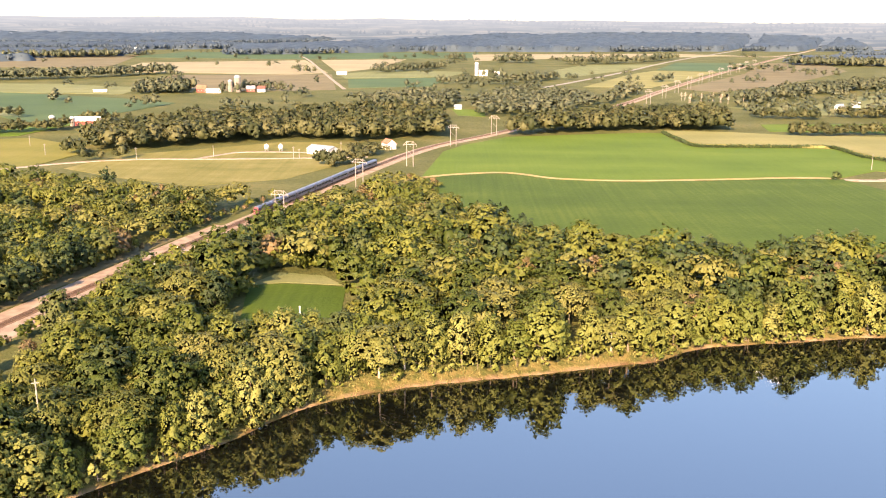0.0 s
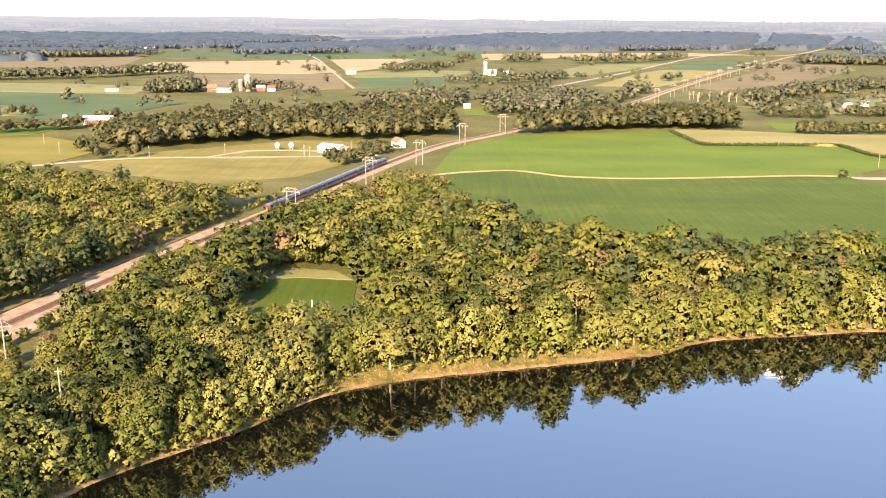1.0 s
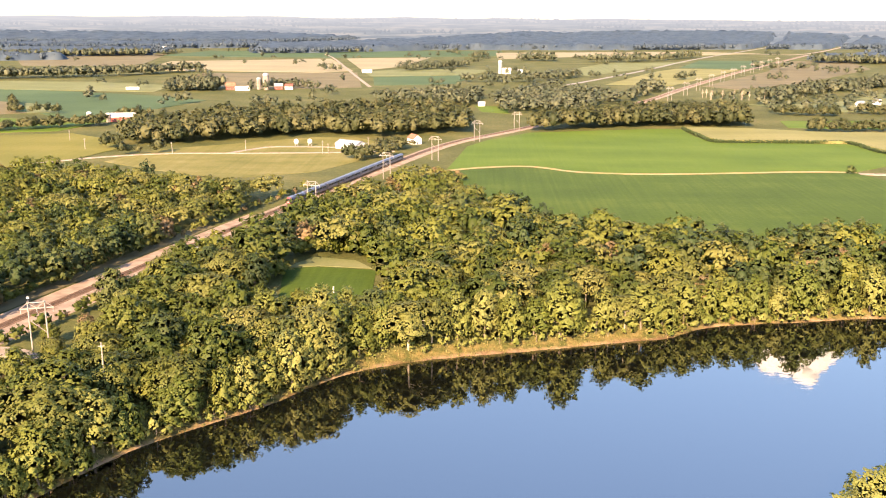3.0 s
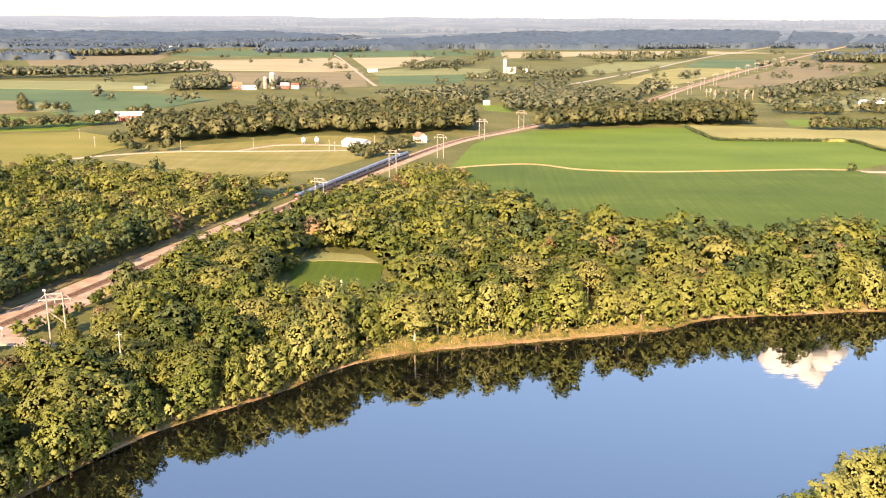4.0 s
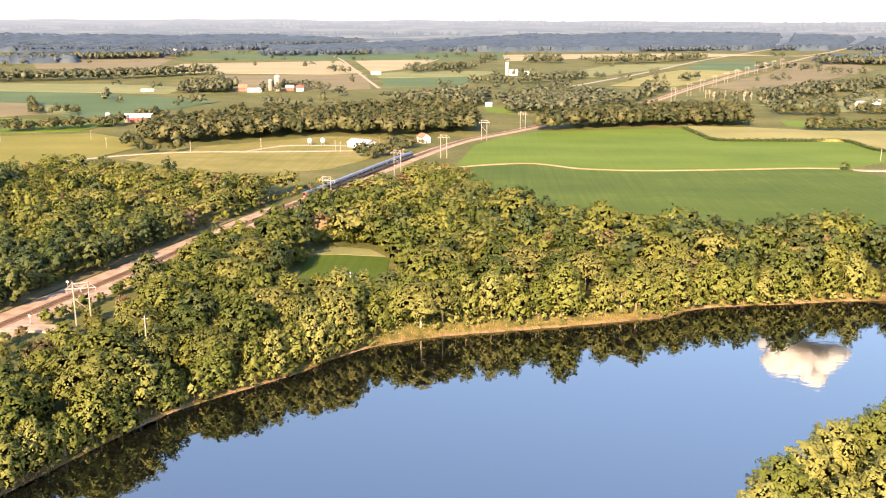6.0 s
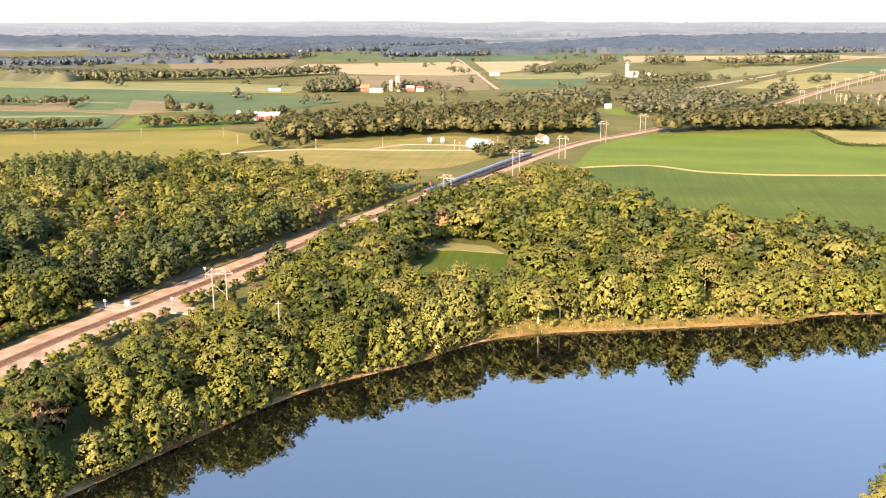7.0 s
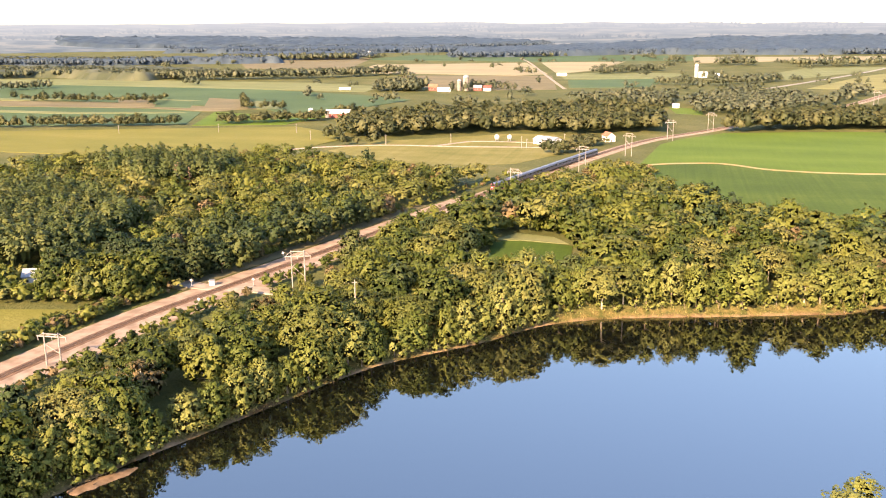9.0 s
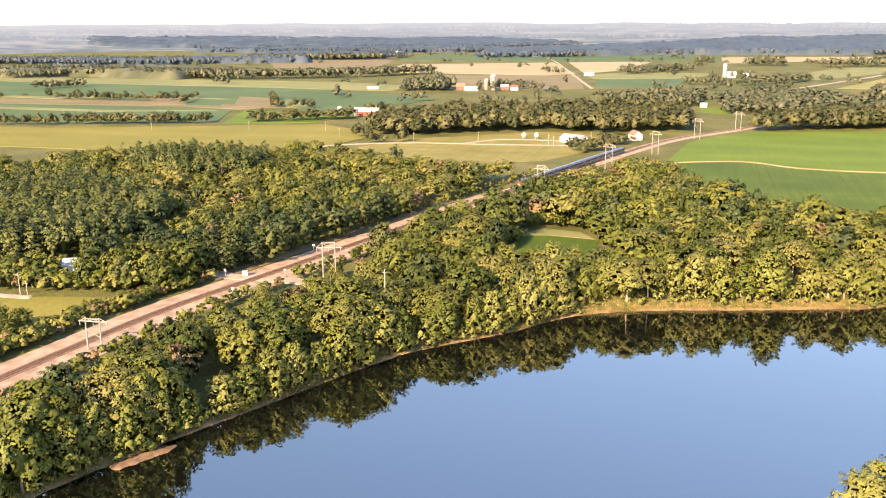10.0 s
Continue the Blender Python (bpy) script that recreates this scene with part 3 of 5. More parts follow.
def crown(kind, H, R, leaves, size, rng, boughs=24, core=0.62, low=None, cores=40, star=14, loose=0.2, mass=True):
    """A crown of leaf sprays set round its boughs: faces and normals, and the middles of the boughs."""
    c, r = crown_lobes(kind, H, R, rng, boughs)
    if low:
        keep = c[:, 2] > low * H
        c, r = c[keep], r[keep]
    w = r[:, 0] * r[:, 2]
    pick = rng.choice(len(c), leaves * 2, p=w / w.sum())
    dirs = unit(rng.normal(0, 1, (leaves * 2, 3)))
    dirs[:, 2] = np.where(dirs[:, 2] < -0.35, -dirs[:, 2], dirs[:, 2])
    dirs = unit(dirs)
    # boughs reach outwards and up and narrow to a ragged tip
    rise = {"bank": 1.1, "olive": 0.3, "pine": 0.05, "shrub": 1.4}.get(kind, 0.65)
    reach = {"bank": 0.95, "shrub": 1.0, "pine": 0.5}.get(kind, 0.45)
    sweep = unit(np.column_stack([c[:, 0], c[:, 1], rise * np.linalg.norm(c[:, :2], axis=1) + 0.2]) + rng.normal(0, 0.12, c.shape) * R * 0.3)[pick]
    along = np.clip((dirs * sweep).sum(1, keepdims=True), 0, 1)
    shape = (dirs - along * sweep) * (1 - 0.5 * along) + along * sweep * (1 + reach)
    pos = c[pick] + shape * r[pick] * rng.uniform(0.88, 1.07, (leaves * 2, 1))
    depth = np.min(np.linalg.norm((pos[:, None] - c[None]) / r[None], axis=2) + 10 * (np.arange(len(c))[None] == pick[:, None]), axis=1)
    keep = np.flatnonzero(depth > 0.66)[:leaves]
    axis_out = unit((pos - np.array((0, 0, 0.5 * H))) / np.array((R, R, 0.5 * H)))
    out = unit(dirs[keep] * 0.5 + axis_out[keep] * 0.65)
    Q = sprays(pos[keep], out, size, rng, 0.1 if kind == "pine" else 0.5, 0.6, star, loose)
    flat = unit(np.cross(Q[:, 2] - Q[:, 0], Q[:, 3] - Q[:, 1]))
    flat *= np.sign((flat * out).sum(1, keepdims=True) + 1e-6)
    round_to = unit(dirs[keep] * 0.42 + axis_out[keep] * 0.65 + flat * 0.15)
    N = np.repeat(round_to[:, None], 4, axis=1)
    big = np.argsort(-r[:, 0])[:cores]
    inner = (c[big, None] + CORNERS[None] * r[big, None] * core)[:, CUBE].reshape(-1, 4, 3)
    inner_n = np.broadcast_to(CORNERS[CUBE].reshape(1, -1, 4, 3), (len(big), 6, 4, 3)).reshape(-1, 4, 3)
    Q, N = np.vstack([Q, inner]), np.vstack([N, inner_n])
    if mass:
        mid = {"pine": 0.55, "olive": 0.68, "bank": 0.46}.get(kind, 0.55)
        wide = {"pine": 0.25, "bank": 0.36}.get(kind, 0.4 if leaves > 250 else 0.6)
        q, n = lump((0, 0, mid * H), (wide * R, wide * R, {"olive": 0.12, "pine": 0.28}.get(kind, 0.23 if leaves > 250 else 0.3) * H), *((6, 3) if leaves < 100 else (8, 5)))
        Q, N = np.vstack([Q, q]), np.vstack([N, n])
    Q[:, :, 2] = np.maximum(Q[:, :, 2], 0.05)
    return Q, N, c


def trunk_mesh(kind, H, c, rng, thick, limbs):
    bm = bmesh.new()
    lean = rng.normal(0, 0.03 * H, 2)
    top = H * (0.93 if kind == "pine" else 0.6)
    p0, p1 = (0, 0, -0.6), (lean[0] * 0.5, lean[1] * 0.5, top * 0.5)
    p2 = (lean[0], lean[1], top)
    tube(bm, p0, p1, thick, thick * 0.72, 8)
    tube(bm, p1, p2, thick * 0.72, thick * 0.25, 7)
    for q in c[rng.permutation(len(c))[:limbs]]:
        h = min(q[2] * 0.75, top * 0.9) if kind != "pine" else q[2] - 0.2
        f = h / top
        s = (lean[0] * f, lean[1] * f, h)
        mid = (s[0] * 0.5 + q[0] * 0.5, s[1] * 0.5 + q[1] * 0.5, s[2] * 0.35 + q[2] * 0.65)
        tube(bm, s, mid, thick * 0.38, thick * 0.26, 5)
        tube(bm, mid, tuple(q), thick * 0.26, thick * 0.08, 5)
    return bm


TREE_LABEL = {
    "bank": ("tree", "pale green leafy tree on the river bank", "trees on the river bank"),
    "oak": ("tree", "dense mid-green broadleaf tree in the woods", "trees of the near woods"),
    "dark": ("tree", "dark green broadleaf tree beside the railway", "dark trees along the railway"),
    "olive": ("tree", "spreading olive-green tree with pale limbs", "olive trees of the river woods"),
    "autumn": ("tree", "thin brownish tree with turning leaves", "turning trees of the woods"),
    "pine": ("pine_tree", "tall dark pine with layered boughs", "pines of the plantation"),
    "shrub": ("shrub", "low yellow-green shrub at the water's edge", "shrubs on the bank"),
}
SIZES = {"bank": (16.0, 6.2), "oak": (17.0, 7.0), "dark": (17.5, 5.6), "olive": (16.0, 8.2), "autumn": (13.5, 4.8), "pine": (21.0, 5.4), "shrub": (4.2, 2.6)}


def make_tree(kind, leaves, size, seed):
    g = np.random.default_rng(seed)
    H, R = SIZES[kind]
    R *= g.uniform(0.9, 1.1)
    name, label, group = TREE_LABEL[kind]
    few = kind == "shrub"
    Q, N, c = crown(kind, H, R, leaves, size, g, 9 if few else (44 if kind == "pine" else 62), mass=not few)
    root = tagged(new(name), label, "shrub" if few else "tree", group)
    t = part("trunk", trunk_mesh(kind, H, c, g, 0.1 if few else (0.26 if kind == "pine" else 0.36), 3 if few else 10), PALE_BARK if kind in ("olive", "autumn") else BARK, root)
    k = new("crown", quads_mesh("crown", Q, LEAF_ONE["bank" if few else kind], None, N))
    k.parent = root
    return root


PROTO = {}
used = set()
for kind, k, leaves, size in (("bank", 6, 3000, 0.46), ("oak", 6, 3000, 0.47), ("dark", 3, 2400, 0.5), ("olive", 5, 3000, 0.46), ("autumn", 3, 1500, 0.4), ("pine", 3, 1900, 0.55), ("shrub", 3, 260, 0.42)):
    PROTO[kind] = [make_tree(kind, leaves, size, 100 + 7 * i + len(kind) * 31) for i in range(k)]


def plant(kind, x, y, scale=1.0, wide=1.0):
    """Set one tree of the kind on the ground."""
    p = PROTO[kind][rng.integers(len(PROTO[kind]))]
    z = float(ground_z([(x, y)])[0])
    s = scale * rng.uniform(0.86, 1.14)
    wide *= rng.uniform(0.88, 1.2)
    m = pose(x, y, z, 0, 0, rng.uniform(0, 360)) @ Matrix.Diagonal((s * wide, s * wide, s, 1))
    if p.name not in used:
        used.add(p.name)
        p.matrix_basis = m
        return p
    ob = copy_thing(p, pose(0, 0, 0))
    ob.matrix_basis = m
    return ob


def scatter(region, spacing, rng, limit=100000):
    """Uneven planting at about the spacing given inside a plan outline."""
    region = np.asarray(region, float)
    lo, hi = region.min(0), region.max(0)
    xs, ys = np.arange(lo[0], hi[0], spacing), np.arange(lo[1], hi[1], spacing * 0.87)
    P = np.array([(x + (spacing / 2 if j % 2 else 0), y) for j, y in enumerate(ys) for x in xs])
    P = P + rng.uniform(-0.34, 0.34, P.shape) * spacing
    return P[inside(P, region)][:limit]


NOT_PLANTED = [CLEARING, MEADOW]


def free(P, rail=14.0, shore=5.0):
    ok = line_distance(P, RAIL) > rail
    near = P[:, 1] < 340
    wet = inside(P, RIVER) & near
    ok &= ~wet
    ok &= (line_distance(P, RIVER) > shore) | ~near
    for region in NOT_PLANTED:
        ok &= ~inside(P, region) & (line_distance(P, np.vstack([region, region[:1]])) > 3.0)
    return ok


# river bank row, followed along the water
bank_line = FAR_SHORE[(FAR_SHORE[:, 1] > 60) & (FAR_SHORE[:, 0] < 215)]
dd = np.gradient(bank_line, axis=0)
dd /= np.linalg.norm(dd, axis=1)[:, None]
inland = np.stack([-dd[:, 1], dd[:, 0]], 1)
run = np.concatenate([[0], np.cumsum(np.linalg.norm(np.diff(bank_line, axis=0), axis=1))])
planted = []


def along_bank(s, off):
    k = min(int(np.searchsorted(run, s)), len(run) - 1)
    return bank_line[k] + inland[k] * off


s = 0.0
while s < run[-1]:
    p = along_bank(s, 0)
    beach = -38 < p[0] < 62
    off = rng.uniform(4.8, 7.5) if beach else rng.uniform(2.2, 4.5)
    kind = rng.choice(["olive", "bank", "oak"], p=[0.4, 0.42, 0.18]) if beach else "bank"
    q = along_bank(s, off)
    planted.append(q)
    plant(kind, *q, rng.uniform(0.74, 1.08))
    s += rng.uniform(7.0, 10.5)
s = 3.0
while s < run[-1]:
    p = along_bank(s, 0)
    beach = -38 < p[0] < 62
    q = along_bank(s, rng.uniform(3.0, 6.0) if beach else rng.uniform(1.0, 2.5))
    plant("shrub", *q, rng.uniform(0.7, 1.6))
    s += rng.uniform(3, 7) if beach else rng.uniform(3.5, 8)

# pale trees on the point before the clearing
for x, y, sc in ((-48, 243, 1.0), (-39, 253, 0.95), (-54, 255, 1.05), (-30, 261, 0.9), (-46, 264, 0.85)):
    plant("bank", x, y, sc, 1.1)
    planted.append(np.array((x, y)))
# near bank below the camera
for x, y, sc in ((56, 112, 1.0), (64, 124, 1.05), (73, 134, 1.0), (82, 143, 1.05), (92, 150, 1.0), (101, 158, 0.95), (76, 118, 1.1), (88, 128, 1.1), (100, 138, 1.0), (112, 150, 1.0), (112, 167, 0.8),
                 (40, 103, 1.0), (37, 95, 1.0), (46, 90, 1.0), (36, 74, 1.0), (52, 80, 1.0), (66, 98, 1.1), (120, 135, 1.0), (104, 118, 1.0), (130, 160, 0.9), (60, 60, 1.0), (84, 104, 1.0)):
    plant("bank", x, y, sc * 0.82, 1.15)
    planted.append(np.array((x, y)))
planted = np.array(planted)

# woods between the bank and the railway, single trees where they stand near
STRIP = [(-150, 62), (-176, 62), (-168, 150), (-150, 232), (-120, 345), (-78, 388), (-60, 300), (-40, 262), (-30, 262), (-45, 236), (-92, 180)]
WOOD = [(-38, 262), (-44, 300), (-41, 345), (-55, 361), (-84, 366), (-96, 420), (-80, 470), (-55, 530), (-25, 532), (2, 470), (12, 436), (30, 402), (54, 388), (104, 368), (150, 366), (205, 352), (205, 314), (120, 306), (60, 288)]
for region, gap, kinds, p in ((STRIP, 12.6, ["oak", "dark", "olive", "autumn", "bank"], [0.56, 0.06, 0.18, 0.06, 0.14]), (WOOD, 13.2, ["oak", "olive", "dark", "autumn"], [0.58, 0.22, 0.15, 0.05])):
    P = scatter(region, gap, rng)
    P = P[free(P, 15.0, 8.5)]
    P = P[np.min(np.linalg.norm(P[:, None] - planted[None], axis=2), axis=1) > 5.0]
    for x, y in P:
        if y < 318:
            low = line_distance(np.array([(x, y)]), np.array([(-82, 284), (-46, 284)]))[0] < 20
            by_rail = line_distance(np.array([(x, y)]), RAIL)[0] < (48 if 185 < y < 262 else (42 if y <= 185 else 28))
            plant(rng.choice(kinds, p=p), x, y, rng.uniform(0.34, 0.52) if low or by_rail else rng.uniform(0.76, 1.12))

# dark row and mixed trees on the far side of the rails
LEFT_ROW = [(-222, 120), (-211, 172), (-203, 205), (-198, 228), (-182, 252), (-160, 318), (-146, 372), (-178, 378), (-205, 320), (-232, 262), (-252, 224), (-236, 204), (-206, 204), (-216, 172), (-240, 150)]
P = scatter(LEFT_ROW, 9.6, rng)
P = P[free(P, 13.0)]
P = P[line_distance(P, np.array([(-230, 236), (-176, 236)])) > 6]
far_row = P[P[:, 1] > 262]
for x, y in P[P[:, 1] <= 262]:
    small = y < 205
    plant(rng.choice(["dark", "oak", "autumn"], p=[0.2, 0.7, 0.1] if y < 240 else [0.72, 0.18, 0.10]), x, y, rng.uniform(0.42, 0.7) if small else rng.uniform(0.8, 1.0))
PINES = [(-310, 205), (-262, 232), (-250, 270), (-262, 315), (-330, 372), (-400, 380), (-390, 280)]
P = scatter(PINES, 7.2, rng)
P = P[np.argsort(P[:, 1] + 0.4 * P[:, 0])]
PINE_FRONT = P[:50]
for x, y in PINE_FRONT:
    plant("pine", x, y, rng.uniform(0.78, 0.98))


# joined woods farther off
def low_crown(kind, leaves, size, seed, boughs, low=None, cores=10, core=0.68):
    g = np.random.default_rng(seed)
    H, R = SIZES[kind]
    return crown(kind, H, R, leaves, size, g, boughs, core, low, cores, 14, 0.2, True)[:2]


BROAD = ("oak", "dark", "olive", "autumn")
MID = {k: [low_crown(k, 700, 0.8, 40 + i, 26, None, 8) for i in range(4)] for k in BROAD}
TOPS = {k: [low_crown(k, 540, 0.82, 50 + i, 28, 0.5, 8) for i in range(4)] for k in BROAD}
BACK = {k: [low_crown(k, 190, 1.35, 70 + i, 22, 0.3, 6) for i in range(4)] for k in BROAD}
BUSH = {k: [low_crown(k, 80, 2.4, 55 + i, 10, None, 5) for i in range(4)] for k in BROAD}
MID["pine"] = [low_crown("pine", 460, 0.95, 60 + i, 36) for i in range(3)]
TOPS["pine"] = [low_crown("pine", 340, 1.0, 65 + i, 36, 0.5, 8) for i in range(3)]
FAR = {k: [low_crown(k, 64, 1.9, 80 + i, 9, None, 3, 0.85) for i in range(4)] for k in BROAD}
FARTHEST = {k: [low_crown(k, 18, 3.0, 90 + i, 6, 0.2, 1, 0.95) for i in range(4)] for k in BROAD}


def woods(name, label, P, kinds, p, mats, bank, smin, smax, group=""):
    """Many trees, one mesh for each kind, set on the ground at the points P."""
    if not len(P):
        return
    who = rng.choice(len(kinds), len(P), p=p)
    for j, kind in enumerate(kinds):
        pts = P[who == j]
        if not len(pts):
            continue
        zs = ground_z(pts)
        Q, N, T = [], [], []
        for (x, y), z in zip(pts, zs):
            crowd = bank is MID and (((P - (x, y)) ** 2).sum(1) < 19 ** 2).sum() > 8
            source = TOPS if crowd else bank
            q, nq = source[kind][rng.integers(len(source[kind]))]
            a, s = rng.uniform(0, 6.283), rng.uniform(smin, smax)
            w = s * rng.uniform(0.9, 1.15)
            ca, sa = math.cos(a) * w, math.sin(a) * w
            M = np.array(((ca, sa, 0), (-sa, ca, 0), (0, 0, s)))
            Q.append(q @ M + np.array((x, y, z)))
            N.append(nq @ np.array(((ca / w, sa / w, 0), (-sa / w, ca / w, 0), (0, 0, 1))))
            T.append(np.full(len(q), rng.uniform()))
        mat = mats[kind] if isinstance(mats, dict) else mats
        tagged(new(name, quads_mesh(name, np.vstack(Q), mat, np.concatenate(T), np.vstack(N))), label, "woods", kind="stuff")


woods("woods", "row of dark trees along the railway", far_row, ["dark", "oak", "autumn"], [0.72, 0.18, 0.10], LEAF_MANY, MID, 0.75, 1.0)
P = np.vstack([scatter(WOOD, 12.8, rng), scatter(STRIP, 12.4, rng)])
P = P[free(P, 15.0, 12.0) & (P[:, 1] >= 318)]
lower = P[:, 1] > 430
woods("woods", "mixed green woods behind the river trees", P[~lower], ["oak", "olive", "dark", "autumn"], [0.54, 0.18, 0.22, 0.06], LEAF_MANY, MID, 0.92, 1.26)
woods("woods", "low olive scrub woods sloping to the field", P[lower], ["oak", "olive", "autumn"], [0.4, 0.45, 0.15], LEAF_MANY, MID, 0.62, 0.98)
LEFT_WOOD = [(-150, 375), (-122, 440), (-106, 505), (-165, 508), (-228, 545), (-290, 552), (-384, 512), (-430, 492), (-432, 462), (-478, 428), (-600, 390), (-600, 300), (-400, 385), (-330, 376), (-262, 318), (-236, 268), (-205, 322), (-178, 380)]
DIRT_PATCH = [(-296, 396), (-276, 396), (-276, 436), (-300, 436)]
P = scatter(LEFT_WOOD, 12.6, rng)
P = P[free(P, 18.0) & ~inside(P, DIRT_PATCH)]
woods("woods", "rolling olive-green woods beyond the railway", P, ["oak", "olive", "dark", "autumn"], [0.34, 0.54, 0.08, 0.04], LEAF_MANY, MID, 0.62, 1.02)
P = scatter(PINES, 7.2, rng)
P = P[np.min(np.linalg.norm(P[:, None] - PINE_FRONT[None], axis=2), axis=1) > 5]
woods("pine_woods", "dense dark pine plantation", P, ["pine"], [1.0], LEAF_MANY, MID, 0.78, 1.0)
P = scatter([(-345, 425), (-300, 420), (-275, 430), (-300, 500), (-360, 500), (-400, 470)], 9.0, rng)
P = P[~inside(P, DIRT_PATCH)]
woods("pine_woods", "dark pine grove with tall bare trunks", P, ["pine"], [1.0], LEAF_MANY, MID, 0.85, 1.05)
prism("dirt_patch", DIRT_PATCH, -0.2, 0.12, DIRT, "bare sandy ground beneath the pines", "ground")

NORTH = [(-300, 712), (-268, 705), (-226, 742), (-176, 766), (-138, 790), (-92, 768), (-60, 790), (-18, 808), (-10, 900), (-60, 1010), (-150, 925), (-265, 885), (-330, 800)]
EAST = [(42, 818), (97, 838), (177, 870), (262, 866), (275, 960), (180, 960), (120, 920), (60, 870)]
P = np.vstack([scatter(NORTH, 11.0, rng), scatter(EAST, 10.5, rng)])
P = P[line_distance(P, RAIL) > 15]
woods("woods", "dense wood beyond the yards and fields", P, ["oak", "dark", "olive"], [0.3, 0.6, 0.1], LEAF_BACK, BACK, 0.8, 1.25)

# hedges, clumps and far woods
HEDGES = [
    ((-720, 700), (-520, 764), 12, 7), ((-470, 790), (-372, 850), 22, 8), ((-385, 905), (-350, 925), 14, 7), ((-880, 1000), (-760, 1000), 10, 9), ((-760, 985), (-690, 1010), 8, 9), ((-652, 958), (-700, 1080), 4, 7), ((-514, 950), (-576, 1070), 4, 7), ((-520, 955), (-460, 950), 8, 9), ((-1000, 985), (-780, 1050), 8, 14), ((-620, 735), (-500, 770), 7, 8),
    ((310, 840), (400, 850), 16, 7), ((400, 840), (560, 845), 18, 7), ((325, 992), (390, 984), 26, 9), ((420, 1000), (560, 1030), 30, 9), ((368, 1170), (500, 1330), 30, 10), ((500, 1330), (800, 1560), 46, 10),
    ((-450, 1264), (-385, 1280), 44, 9), ((-318, 1318), (-262, 1322), 22, 10), ((-258, 1305), (-245, 1306), 12, 10), ((-340, 1300), (-318, 1304), 10, 10),
    ((-1040, 1156), (-1000, 1225), 18, 9), ((-280, 660), (-250, 668), 8, 9), ((-312, 700), (-300, 690), 12, 8),
    ((20, 1075), (130, 1100), 75, 10), ((60, 1170), (130, 1110), 40, 10), ((-40, 1090), (-10, 1180), 40, 10), ((160, 1000), (300, 1010), 40, 11), ((180, 1130), (260, 1330), 22, 15), ((330, 1540), (360, 1580), 26, 13), ((240, 1310), (250, 1340), 24, 11),
    ((-30, 1467), (80, 1477), 30, 13), ((80, 1477), (177, 1623), 30, 13), ((60, 1230), (110, 1330), 30, 14), ((-150, 1760), (-40, 1920), 36, 11), ((-20, 2330), (10, 2390), 40, 12), ((-320, 1735), (-270, 1750), 10, 12),
    ((300, 1190), (348, 1181), 16, 12), ((450, 1500), (520, 1560), 20, 20), ((-98, 640), (-72, 668), 22, 7), ((-78, 690), (-62, 716), 22, 7),
]
for a, b, w, gap in HEDGES:
    a, b = np.array(a, float), np.array(b, float)
    t = (b - a) / np.linalg.norm(b - a)
    q = np.array((-t[1], t[0])) * w / 2
    P = scatter([a - q, b - q, b + q, a + q], gap, rng)
    P = P[line_distance(P, RAIL) > 14]
    far = a[1] > 1000
    woods("hedgerow", "line of rounded trees between the fields", P, ["oak", "dark", "olive"], [0.4, 0.35, 0.25], LEAF_FAR_HAZED if far else LEAF_BACK, FAR if far else BACK, 0.6 if far else 0.42, 1.05 if far else 0.8)

BANDS = [
    ((-1700, 1420), (-1250, 1540), 90, 17), ((-1260, 1560), (-850, 1470), 60, 16), ((-850, 1470), (-650, 1560), 50, 17), ((-650, 1560), (-540, 1720), 44, 17),
    ((-1230, 2240), (-880, 2380), 90, 18), ((-1900, 1950), (-1300, 2050), 90, 20), ((90, 2180), (175, 2190), 60, 16), ((250, 2130), (420, 2200), 50, 18),
    ((420, 2200), (560, 2400), 30, 18), ((780, 2180), (1000, 2130), 120, 17), ((1000, 2130), (1500, 2200), 160, 19), ((560, 1900), (700, 1700), 20, 25),
]
for a, b, w, gap in BANDS:
    a, b = np.array(a, float), np.array(b, float)
    t = (b - a) / np.linalg.norm(b - a)
    q = np.array((-t[1], t[0])) * w / 2
    P = scatter([a - q, b - q, b + q, a + q], gap * 0.8, rng)
    woods("far_woods", "distant dark belt of woods", P, ["oak", "dark", "olive"], [0.4, 0.4, 0.2], LEAF_FAR_HAZED, FARTHEST if a[1] > 2000 else FAR, 0.9, 1.25)


